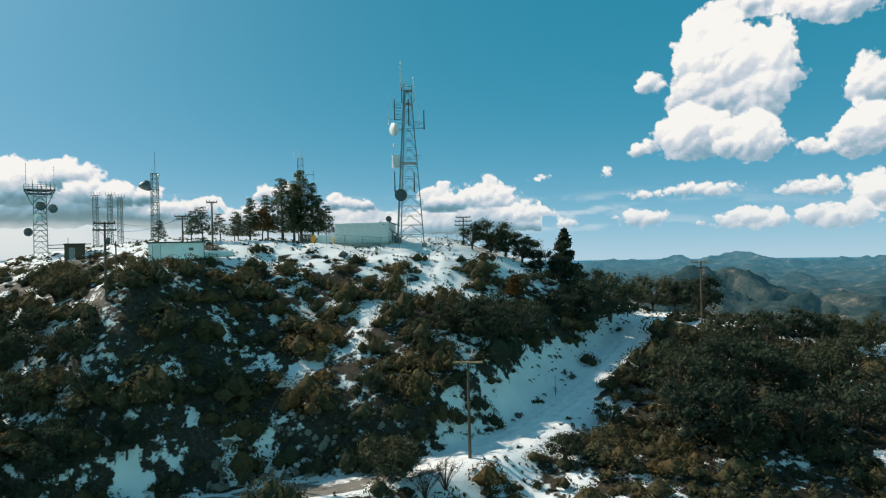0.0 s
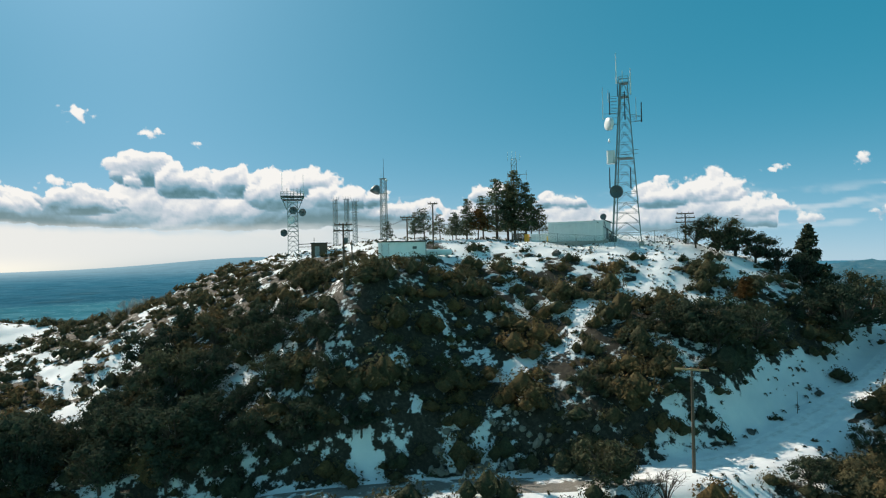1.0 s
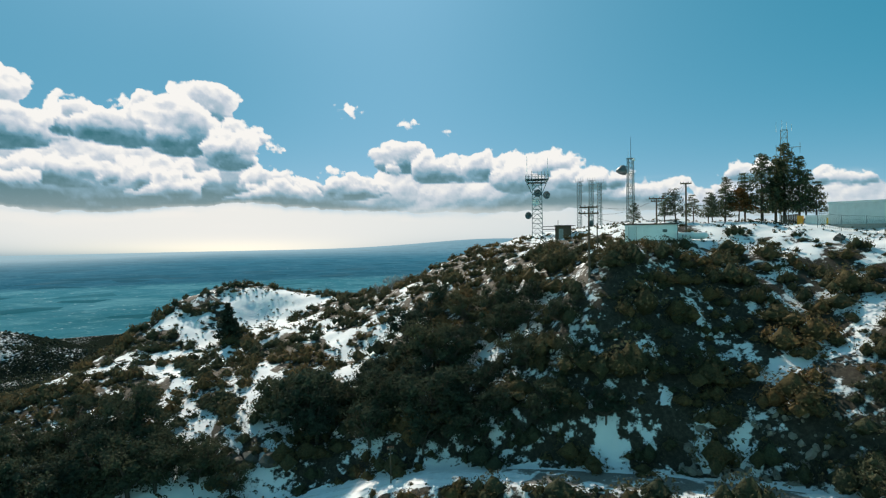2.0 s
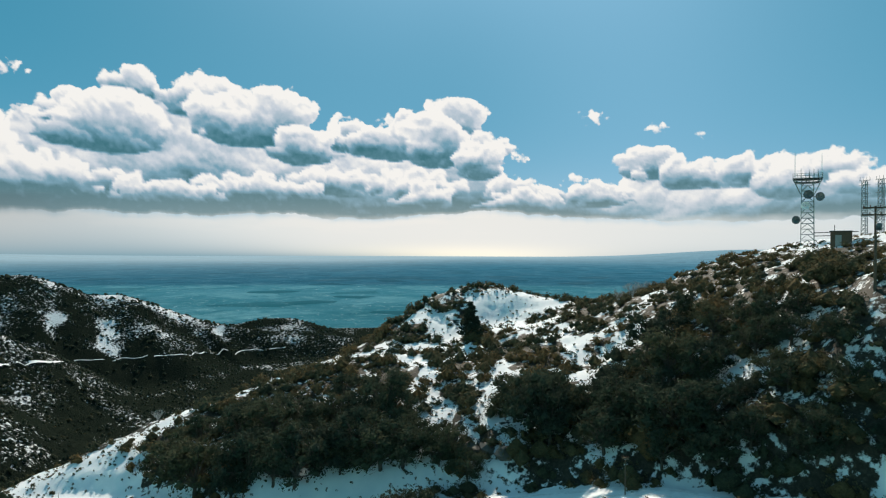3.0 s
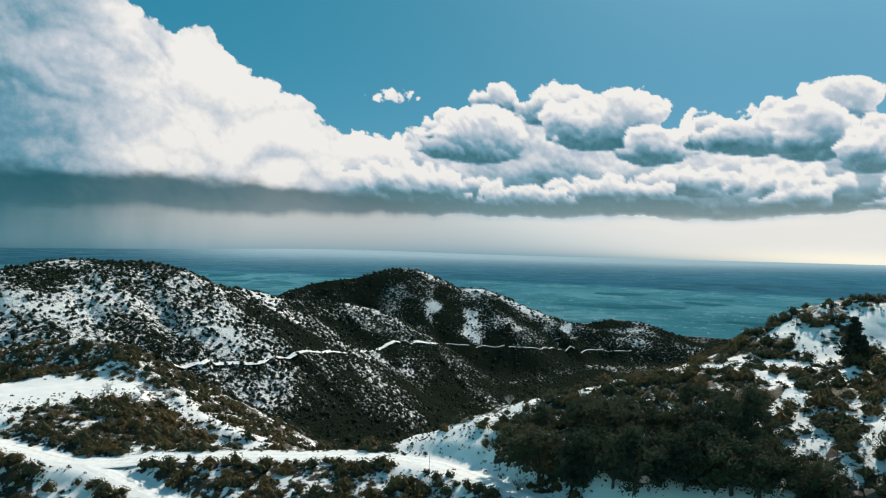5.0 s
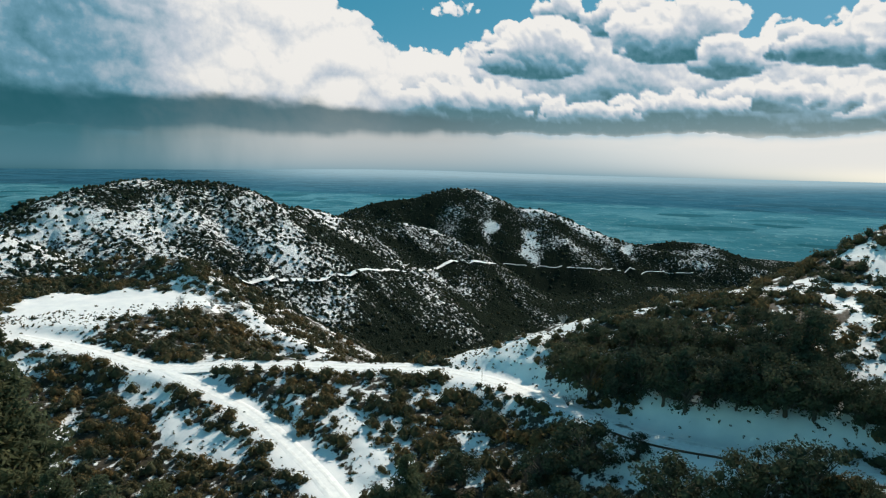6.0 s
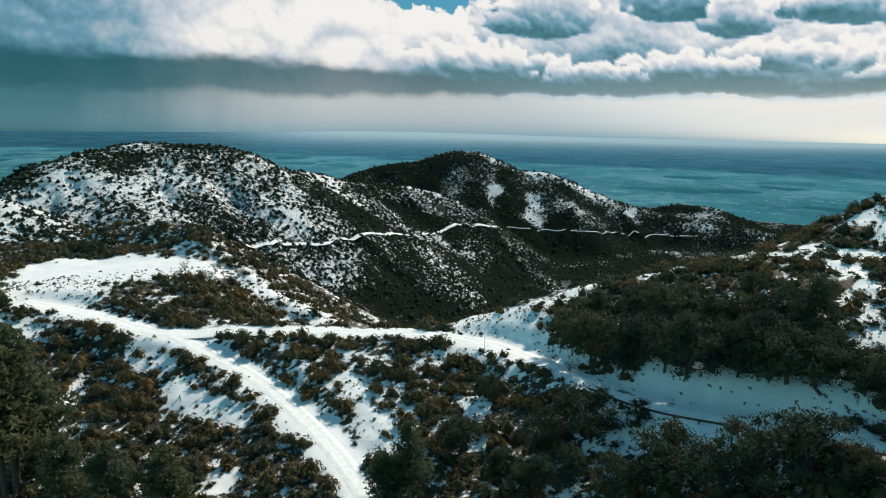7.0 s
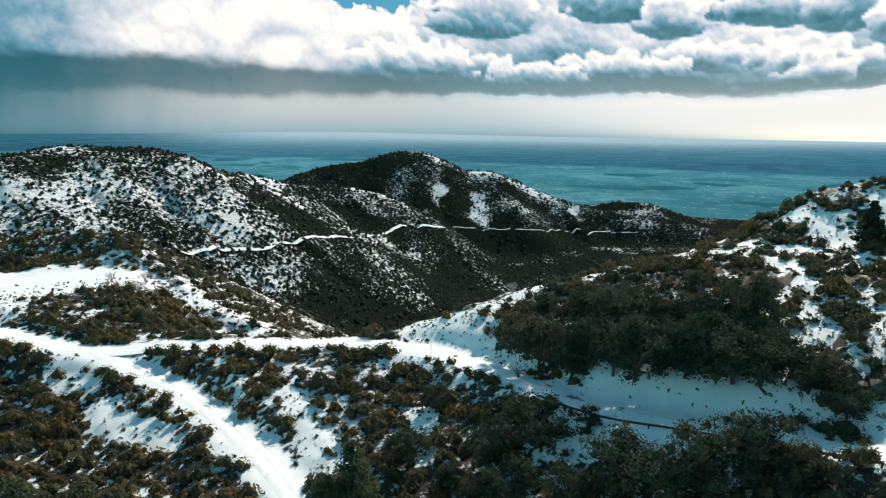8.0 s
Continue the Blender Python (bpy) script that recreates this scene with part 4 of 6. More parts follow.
    haze = np.maximum(haze, .93 * (1 - smooth(1.4, 3.5, E + .5 * wisps(A * .25, E, 68))) * smooth(-2, 24, A) * (1 - smooth(80, 94, A)))
    haze = np.maximum(haze, .94 * (1 - smooth(-.5, .7, E - base)) * smooth(-9, 8, A))
    over(veil, hc * np.ones(A.shape + (3,)), haze)
    # low blue ground mist that hides the edge of the plain
    mist = .92 * np.exp(-np.clip(E + 1.0, 0, 9) / (.55 + 1.1 * smooth(74, 95, A))) * (1 - .9 * np.exp(-((A - 58) / 15) ** 2)) * smooth(20, 45, A)
    over(veil, (.16, .32, .40), mist)
    over(veil, (.03, .12, .15), .85 * deep[..., 0] * np.exp(-np.clip(E + .95, 0, 9) / 1.0))
    cover = 1 - smooth(24.2, 25.3, E)
    R = 4800.0
    ar, er = np.radians(A), np.radians(E)
    verts = np.c_[(-np.sin(ar) * np.cos(er) * R).ravel(), (np.cos(ar) * np.cos(er) * R).ravel(), (np.sin(er) * R).ravel()]
    ny, nx = A.shape
    j, i = np.meshgrid(np.arange(ny - 1), np.arange(nx - 1), indexing="ij")
    f = np.stack([j * nx + i, j * nx + i + 1, (j + 1) * nx + i + 1, (j + 1) * nx + i], -1).reshape(-1, 4)
    m = Mat("cloud_and_haze")
    me = mesh_from("backdrop", verts, f, [m.m], None, True)
    for name, rgb in (("clear", clear[0]), ("veil", veil[0])):
        ca = me.color_attributes.new(name, "FLOAT_COLOR", "POINT")
        ca.data.foreach_set("color", np.c_[rgb.reshape(-1, 3), np.ones(ny * nx)].astype(np.float32).ravel())
    for name, v in (("tone", tone), ("depth", depth), ("thick", veil[1]), ("cover", cover)):
        point_values(me, name, v.ravel())
    # small rounded lobes along the outlines and over the faces of the clouds
    cells = [m.node("TexVoronoi", Scale=sc, Randomness=1.0, Vector=m.node("TexCoord").outputs["Object"]).outputs["Distance"] for sc in (.016, .042)]
    fine = m.math("SUBTRACT", m.noise(0.026, 6, 0.62), .5)
    lobes = m.math("ADD", m.math("MULTIPLY", m.math("SUBTRACT", .45, cells[0]), .44), m.math("MULTIPLY", m.math("SUBTRACT", .45, cells[1]), .16))
    inside = m.step(m.math("ADD", m.math("ADD", m.attr("depth").outputs["Fac"], lobes), m.math("MULTIPLY", fine, .50)), -.05, .24)
    light = m.math("ADD", m.attr("tone").outputs["Fac"], m.math("ADD", m.math("MULTIPLY", lobes, .16), m.math("MULTIPLY", fine, .20)), True)
    cloud = m.ramp(light, [(0.0, DARK), (0.3, SLATE), (0.62, PEARL), (0.86, WHITE)])
    c = m.mix(inside, m.attr("clear").outputs["Color"], cloud)
    c = m.mix(m.attr("thick").outputs["Fac"], c, m.attr("veil").outputs["Color"])
    em = m.node("Emission", Color=c, Strength=1.0)
    mx = m.node("MixShader", Fac=m.attr("cover").outputs["Fac"])
    m.t.links.new(m.node("BsdfTransparent").outputs[0], mx.inputs[1])
    m.t.links.new(em.outputs[0], mx.inputs[2])
    m.t.links.new(mx.outputs[0], m.out.inputs["Surface"])
    m.m.cycles.emission_sampling = "NONE"
    return tagged(new("backdrop", me), "white heaped clouds over a pale hazy horizon", "sky", kind="structure")


backdrop = build_sky()

# ---------------------------------------------------------------- plants
OAKS_CREST = [(1.2, 106.0, 4.8), (4.4, 107.4, 6.7), (6.9, 106.8, 6.4), (9.8, 108.1, 6.1), (12.5, 105, 5.6), (15.5, 104.5, 5.2), (21, 105, 6.2), (18.5, 107, 5.5)]
OAKS_EAST = [(33, 112, 8.2), (37.5, 114, 8), (41, 112, 7), (2.9, 75.4, 8.4), (7.2, 81.2, 7.9), (0.6, 76.0, 5.8), (-2.5, 76.5, 3.8), (18.6, 93.2, 10.4), (22.6, 99.5, 8.4), (14.3, 91.4, 4.5), (30.4, 111.9, 6.3), (38.9, 104.5, 6.7), 
    (28.8, 89.0, 4.8), (30.8, 84.0, 5.6), (36.8, 87.6, 5.8), (42.9, 90.9, 5.0), (49.0, 93.4, 5.1), (53.2, 92.3, 5.1), (58.0, 92.3, 4.9), (21.6, 77.6, 4.9), (23.8, 72.2, 6.4), 
    (29.2, 74.5, 5.3), (33.6, 74.2, 5.9), (38.2, 73.1, 6.5), (43.6, 73.6, 5.9), (22.8, 64.1, 6.3), (26.9, 61.9, 6.1), (32.8, 63.0, 6.1), (38.4, 63.2, 6.2), (15.4, 68.8, 3.7), 
    (9.3, 61.8, 3.9)]
OAKS_FACE = [(-7.4, 58.0, 5.8), (-10.5, 66.7, 3.6), (-25.8, 66.1, 4.2), (-41.3, 64.4, 4.7), (-49.1, 69.4, 5.1), (-55.9, 68.8, 6.1), (-59.7, 67.6, 5.7), (-52.7, 69.4, 5.6), (-66.9, 66.9, 6.2), (-69.1, 72.5, 5.0), (-68.9, 64.9, 6.1), (-62.3, 53.6, 5.9), (-70.3, 49.9, 5.8), (-38.2, 56.4, 4.2), (-43.5, 60.0, 4.5), (-37.9, 60.7, 4.4), (-32.4, 58.2, 4.7), (-66.0, 45.0, 9.9), (-64.0, 54.2, 5.7), (-58.8, 59.0, 8.8), (-55.3, 61.6, 7.3), (-51.4, 64.9, 5.9), (-47.5, 65.9, 5.8), (-71.3, 44.2, 7.4), (-48.3, 52.5, 5.7), (-37.6, 55.8, 5.4), (-63.4, 44.3, 7.6), (-56.8, 47.1, 6.0), (-56.4, 52.1, 6.6), (-51.2, 51.8, 7.8), (-48.5, 54.2, 7.2), (-50.5, 49.6, 5.7), (-45.5, 52.3, 6.2), (-43.3, 54.1, 5.0), (-64.2, 51.5, 5.2), (-67.2, 35.1, 5.4), (-55.8, 59.8, 6.6), (-47.6, 57.7, 4.7), (-46.2, 60.7, 4.8)]
OAKS_WEST = [(-71.2, 34.1, 3.1), (-66.6, 45.0, 9.3), (-75.1, 45.7, 5.9), (-59.8, 51.4, 6.8), (-56.7, 55.5, 6.0), (-63.2, 60.3, 6.6), (-97.4, 2.6, 8.2), (-90.8, 5.9, 8.8), (-87.0, 9.6, 6.9), (-85.7, 12.3, 8.0), (-82.8, 14.9, 6.3), (-80.9, 17.3, 8.0), (-80.7, 20.3, 8.8), (-79.1, 22.7, 6.9), (-78.8, 25.4, 8.0), (-76.1, 27.2, 8.5), (-74.2, 29.5, 7.3), (-75.8, 32.2, 6.5), (-100.2, 7.7, 6.7), (-96.8, 12.5, 6.9), (-93.2, 16.8, 7.9), (-92.3, 21.1, 5.8), (-90.3, 25.1, 7.4), (-86.9, 28.1, 6.0), (-85.2, 31.4, 7.6), (-81.5, 32.8, 5.4), (-99.9, 21.7, 5.0), (-103.7, 13.5, 4.6), (-98.2, 28.7, 5.4), (-95.7, 33.3, 4.5), (-84.9, 22.2, 6.6), (-89.0, 14.5, 6.3), (-82.8, 26.0, 4.6), (-79.0, 30.8, 6.0), (-71.1, 33.1, 5.1), (-70.4, 34.4, 5.8), (-74.4, 35.3, 4.3)]
OAKS_BELOW = [(-83.9, -8.0, 5.0), (-73.8, 5.3, 8.4), (-64.8, 13.4, 8.1), (-62.4, 20.8, 8.6), (-62.0, 25.0, 7.6), (-73.4, 0.0, 7.1), (-73.1, -9.7, 4.9), (-65.6, -16.0, 6.0), (-65.9, 2.3, 6.3), (-64.1, 8.1, 5.1), (-62.2, 18.0, 5.1), (-59.3, 27.6, 4.5), (-70.2, -4.4, 3.7), (-72.8, 10.9, 3.9), (-62.3, -55.5, 8.2), (-63.6, -43.0, 6.5), (-64.4, -64.0, 4.9), (-65.1, -50.8, 3.7), (-58.9, 29.6, 4.0), (-66.8, -2.1, 4.7)]
PINES_BELOW = [(-62.5, -14.0, 11.2), (-60.4, -16.0, 8.7), (-61.4, -64.3, 21.8), (-63.9, -63.3, 15.1), (-58.4, -62.9, 20.4), (-53.6, -44.4, 13.0), (-56.3, -39.5, 11.4), (-55.6, -51.8, 11.5)]
FIRS = [(-113.0, 59.7, 7.7), (17.1, 108.7, 9.7)]


def leaf_quads(centres, normals, sizes, rng, long=1.6):
    """Small four-sided leaves or sprays at the given places, turned at random about the given ways."""
    n = len(centres)
    a = rng.normal(size=(n, 3))
    normals = normals + 0.75 * rng.normal(size=(n, 3))
    normals /= np.linalg.norm(normals, axis=1)[:, None] + 1e-9
    u = np.cross(normals, a)
    u /= np.linalg.norm(u, axis=1)[:, None] + 1e-9
    v = np.cross(normals, u)
    s = np.asarray(sizes)[:, None]
    bend = normals * s * 0.3
    q = np.stack([centres - u * s * long * .5, centres - v * s * .38 + bend * .4, centres + u * s * long * .5, centres + v * s * .38 + bend * .4], 1)
    return q.reshape(-1, 3), np.arange(4 * n).reshape(n, 4)


def lump(centre, radii, rng, nu=7, nv=4, rough=0.22):
    """A small uneven closed form, to fill the inside of a bush."""
    th, ph = np.linspace(0, 2 * np.pi, nu, endpoint=False), np.linspace(0.18, np.pi - 0.18, nv)
    T, Ph = np.meshgrid(th, ph)
    k = 1 + rough * rng.uniform(-1, 1, T.shape)
    v = np.stack([np.cos(T) * np.sin(Ph) * k, np.sin(T) * np.sin(Ph) * k, np.cos(Ph) * k], -1).reshape(-1, 3) * radii + centre
    f = [(j * nu + i, (j + 1) * nu + i, (j + 1) * nu + (i + 1) % nu, j * nu + (i + 1) % nu) for j in range(nv - 1) for i in range(nu)]
    return v, np.array(f)


def joined(pieces):
    vs, fs, at = [], [], 0
    for v, f in pieces:
        vs.append(v)
        fs.append(f + at)
        at += len(v)
    return np.vstack(vs), np.vstack(fs)


def shell(rng, n, centre, radii, low=-0.25, inner=.72):
    d = rng.normal(size=(n * 2, 3))
    d /= np.linalg.norm(d, axis=1)[:, None]
    d = d[d[:, 2] > low][:n]
    return centre + d * radii * rng.uniform(inner ** 2, 1, (len(d), 1)) ** .5, d


def shrub_shape(seed, count, leaf, core=.66):
    """A bush about 2 m across, of several domes."""
    rng = np.random.RandomState(seed)
    pieces = []
    domes = [(np.zeros(3), 1.0)] + [(np.array([math.cos(a), math.sin(a), 0]) * rng.uniform(.4, .7), rng.uniform(.45, .75)) for a in rng.uniform(0, 6.28, 2)]
    total = sum(s * s for _, s in domes)
    for c, s in domes:
        c = c + (0, 0, s * .28)
        radii = np.array([.72, .72, .62]) * s
        pieces.append(lump(c, radii * core, rng, 6, 3))
        p, d = shell(rng, int(count * s * s / total), c, radii)
        pieces.append(leaf_quads(p, d, rng.uniform(.7, 1.3, len(p)) * leaf, rng))
    return joined(pieces)


def tube(points, radii, sides=6):
    """A tapered limb through the points."""
    p = np.asarray(points, float)
    vs = []
    for i in range(len(p)):
        d = p[min(i + 1, len(p) - 1)] - p[max(i - 1, 0)]
        d = d / (np.linalg.norm(d) + 1e-9)
        a = np.cross(d, (0.3, 0.9, 0.31))
        a /= np.linalg.norm(a)
        b = np.cross(d, a)
        th = np.linspace(0, 2 * np.pi, sides, endpoint=False)
        vs.append(p[i] + radii[i] * (np.cos(th)[:, None] * a + np.sin(th)[:, None] * b))
    f = [(i * sides + k, i * sides + (k + 1) % sides, (i + 1) * sides + (k + 1) % sides, (i + 1) * sides + k) for i in range(len(p) - 1) for k in range(sides)]
    return np.vstack(vs), np.array(f)


def plant(name, wood, crown, bark, leaf, label, category, group=""):
    root = new(name)
    for part_name, (v, f), m in (("trunk", wood, bark), ("crown", crown, leaf)):
        ob = new(part_name, mesh_from(part_name, v, f, [m], None, True))
        ob.parent = root
    return tagged(root, label, category, group)


def oak_shape(seed, clumps=28, per=92, leaf=.150, wide=.62, low=.10):
    """A broad evergreen tree 1 unit tall by 1.2 wide: trunk, limbs, and clumps of leaves."""
    rng = np.random.RandomState(seed)
    wood = [tube([(0, 0, -.08), (.01, .0, .15), (.03, .02, .42)], [.035, .028, .018])]
    crown = []
    for i in range(clumps):
        a, q = rng.uniform(0, 6.28), rng.uniform(.05, 1) ** .6
        zc = low + rng.uniform(.05, .95) * (.92 - low) * (1 - .35 * q)
        c = np.array([math.cos(a) * q * wide * .72, math.sin(a) * q * wide * .72, zc + .08])
        s = rng.uniform(.12, .20)
        wood.append(tube([(.01, 0, .10 + .2 * rng.rand()), c * (.5, .5, .72), c], [.016, .011, .004], 5))
        crown.append(lump(c, np.array([s, s, s * .75]) * .42, rng, 5, 3, .3))
        p, d = shell(rng, per, c, np.array([s, s, s * .8]) * 1.05, -.75, .40)
        crown.append(leaf_quads(p, d, rng.uniform(.6, 1.3, len(p)) * leaf * .20, rng))
    return joined(wood), joined(crown)


def pine_shape(seed, tiers=13, wide=.26, low=.28, top=.05, per=26, leaf=.055, droop=.0):
    """A conifer 1 unit tall: straight stem, boughs in tiers, sprays of needles."""
    rng = np.random.RandomState(seed)
    wood = [tube([(0, 0, -.06), (0, .004, .4), (.004, 0, .98)], [.022, .015, .003])]
    crown = []
    for i in range(tiers):
        u = i / (tiers - 1)
        z = low + (1 - low) * u * .97
        reach = (wide * (1 - u) ** .8 + top) * rng.uniform(.75, 1.15)
        for k in range(5 if u < .8 else 3):
            a = rng.uniform(0, 6.28)
            tip = np.array([math.cos(a) * reach, math.sin(a) * reach, z + reach * (.15 - droop)])
            wood.append(tube([(0, 0, z), tip * (.6, .6, 1), tip], [.007, .004, .001], 4))
            for q in (.55, .95):
                c = np.array([tip[0] * q, tip[1] * q, z + (tip[2] - z) * q])
                s = .045 + .16 * reach
                p, d = shell(rng, per // 2, c, np.array([s, s, s * .6]), -.8)
                crown.append(leaf_quads(p, d, rng.uniform(.6, 1.3, len(p)) * leaf * (.6 + 1.2 * reach), rng, 2.2))
    return joined(wood), joined(crown)


def place_trees(kinds, spots, seed, label, category, group, lean=3):
    rng = np.random.RandomState(seed)
    z = height(np.array([s[0] for s in spots]), np.array([s[1] for s in spots]))
    for (x, y, h), g in zip(spots, z):
        h *= rng.uniform(.78, 1.08) if len(spots) > 12 else 1
        m = pose(x, y, g - 0.05, rng.uniform(-lean, lean), rng.uniform(-lean, lean), rng.uniform(0, 360)) @ Matrix.Diagonal((h * rng.uniform(.9, 1.15), h * rng.uniform(.9, 1.15), h, 1))
        tagged(copy_thing(kinds[rng.randint(len(kinds))], m), label, category, group)


def tree_kinds(name, shapes, leaf, label, category):
    return [plant(name, w, c, BARK, leaf, label, category) for w, c in shapes]


def retire(kinds):
    """Take the pattern trees away once their copies stand."""
    for k in kinds:
        for o in list(k.children_recursive) + [k]:
            bpy.data.objects.remove(o)


def build_trees():
    oaks = tree_kinds("oak_tree", [oak_shape(s) for s in (1, 2, 3, 4, 5)], LEAF_OAK, "dark evergreen oak", "tree")
    for spots, seed, text in ((OAKS_CREST, 1, "dark bushy evergreen tree on the hill crest"), ([(ex, ey, eh * (1.3 if ex > 20 and ey < 95 else 1)) for ex, ey, eh in OAKS_EAST], 2, "dark evergreen oak on the slope beside the snowy road"),
                              (OAKS_FACE, 3, "dark rounded oak on the snowy scrub hillside"), (OAKS_WEST, 4, "dense dark oak above the snowy road bank"),
                              (OAKS_BELOW, 5, "olive green oak growing below the road")):
        place_trees(oaks, spots, seed, text, "tree", "oaks on the mountain")
    retire(oaks)
    pines = tree_kinds("pine_tree", [pine_shape(s, 13, .20, .34, .05, 76, .026) for s in (11, 12)], LEAF_PINE, "tall pine", "tree")
    place_trees(pines, PINES_BELOW, 6, "tall dark pine with a bare lower trunk", "tree", "pines below the track")
    retire(pines)
    firs = tree_kinds("fir_tree", [pine_shape(s, 15, .24, .14, .02, 30) for s in (15,)], LEAF_OAK, "fir", "tree")
    place_trees(firs, FIRS, 7, "small dark cone-shaped fir standing in snow", "tree", "", 1)
    retire(firs)


def build_scrub():
    rng = np.random.RandomState(9)
    xs, ys = np.meshgrid(np.arange(-177, 75, 2.0), np.arange(-150, 135, 2.0))
    x, y = (xs + rng.uniform(-.97, .97, xs.shape)).ravel(), (ys + rng.uniform(-.97, .97, xs.shape)).ravel()
    bearing, r = np.degrees(np.arctan2(-x, y)), np.hypot(x, y)
    ok = (bearing > -40) & (bearing < 141) & (r > 40) & ((r < 190) | ((r < 204) & (x < -140) & (y < -80)))
    ok &= ~((y > 119) | ((x < -90) & (y > 100)) | ((x > -20) & (x < 75) & (y > 119)))
    x, y, r = x[ok], y[ok], r[ok]
    v = scrub(x, y)
    gx, gy = height(x + 2, y, False) - height(x - 2, y, False), height(x, y + 2, False) - height(x, y - 2, False)
    lee = ((gx * x + gy * y) / (4 * r) < -.16) & (r > 85)
    ok = rng.uniform(size=len(x)) < (np.where((x < -62) & (y < 30), v, v ** 1.1) * .97 + .01) * np.where(lee, .12, 1)
    x, y, r, v = x[ok], y[ok], r[ok], v[ok]
    z = height(x, y)
    size = (.55 + 1.25 * rng.uniform(size=len(x)) ** 1.5) * (.5 + .85 * v)
    face = (y > 25) & (x > -80) & (r < 101)
    big = rng.uniform(size=len(x)) < .40
    size = np.where(face, np.where(big, size * 1.7, size * 1.0), np.where(r > 86, size * np.where(y > 60, .85, 1.12), size * 1.08))
    size *= 1 - .45 * smooth(-3.6, -1.0, z) * (y > 75)
    spin, tone = rng.uniform(0, 6.28, len(x)), np.clip(.5 + .42 * fbm(x / 9, y / 9, 3, 77) + rng.uniform(-.22, .22, len(x)) + .06 * smooth(-30, -44, z), 0, 1)
    flat = rng.uniform(.6, 1.15, len(x))
    near = (x > -118) & (x < -58) & (y > -90) & (y < -2)
    things = np.flatnonzero(near)[:300]
    kinds = [shrub_shape(s, 150, .105) for s in (21, 22, 23, 24)]
    meshes = [mesh_from("shrub", kv, kf, [LEAF_SCRUB], None, True) for kv, kf in kinds]
    for k in things:
        ob = new("shrub", meshes[k % 4])
        ob.matrix_world = Matrix.LocRotScale((x[k], y[k], z[k] - .05), Euler((0, 0, spin[k])), Vector((size[k], size[k], size[k] * flat[k])))
        tagged(ob, "low olive brown shrub rooted in snowy ground", "shrub", "shrubs beside the snow track")
    rest = np.setdiff1d(np.arange(len(x)), things)
    rich = [shrub_shape(s, 260, .080, .64) for s in (25, 26, 27, 28)]
    plainer = [shrub_shape(s, 84, .135) for s in (35, 36, 37, 38)]
    coarse = [shrub_shape(s, 46, .20) for s in (31, 32, 33, 34)]
    vs, fs, ts, at = [], [], [], 0
    for k in rest:
        kv, kf = (rich if size[k] > 1.6 and face[k] else plainer if size[k] > 1.7 or r[k] < 92 and k % 2 else coarse)[k % 4]
        c, s = math.cos(spin[k]), math.sin(spin[k])
        p = kv * (size[k], size[k], size[k] * flat[k])
        vs.append(np.c_[p[:, 0] * c - p[:, 1] * s + x[k], p[:, 0] * s + p[:, 1] * c + y[k], p[:, 2] + z[k] - .05])
        fs.append(kf + at)
        ts.append(np.full(len(kv), tone[k]))
        at += len(kv)
    me = mesh_from("chaparral", np.vstack(vs), np.vstack(fs), [LEAF_SCRUB_ALL], None, True)
    point_values(me, "tone", np.concatenate(ts))
    tagged(new("chaparral", me), "thick dark olive and brown chaparral scrub with snow between", "shrubs", kind="stuff")


def build_far_scrub():
    """Bushes on the slopes across the valley."""
    rng = np.random.RandomState(19)
    n = 27000
    a, r = np.radians(rng.uniform(70, 143, n)), 200 + 500 * rng.uniform(size=n) ** 1.25
    x, y = -np.sin(a) * r, np.cos(a) * r
    z = height(x, y)
    cover = hill_snow(x, y, z)
    keep = (rng.uniform(size=n) < np.clip(3.2 * (cover - .22), .06, 1) * np.clip(1.75 - 1.5 * cover, .2, 1)) & (r > 200)
    x, y, z, r = x[keep], y[keep], z[keep], r[keep]
    shapes = [joined([lump(np.array((0, 0, .3)), np.array((.8, .8, .6)), np.random.RandomState(s), 4, 3, .35)]
                     + [leaf_quads(*shell(np.random.RandomState(s + 5), 1, np.array((0, 0, .3)), np.array((.8, .8, .65))), np.full(1, .6), np.random.RandomState(s))]) for s in (1, 2, 3)]
    vs, fs, ts, at = [], [], [], 0
    size = rng.uniform(.6, 1.5, len(x)) * (.75 + r / 900)
    tone = np.clip(.10 + .3 * fbm(x / 30, y / 30, 3, 78) + rng.uniform(-.18, .18, len(x)), 0, 1)
    for k in range(len(x)):
        kv, kf = shapes[k % 3]
        vs.append(kv * size[k] + (x[k], y[k], z[k] - .1))
        fs.append(kf + at)
        ts.append(np.full(len(kv), tone[k]))
        at += len(kv)
    me = mesh_from("distant_scrub", np.vstack(vs), np.vstack(fs), [LEAF_SCRUB_ALL], None, True)
    point_values(me, "tone", np.concatenate(ts))
    tagged(new("distant_scrub", me), "dark bushes dotted over snowy slopes across the valley", "shrubs", kind="stuff")


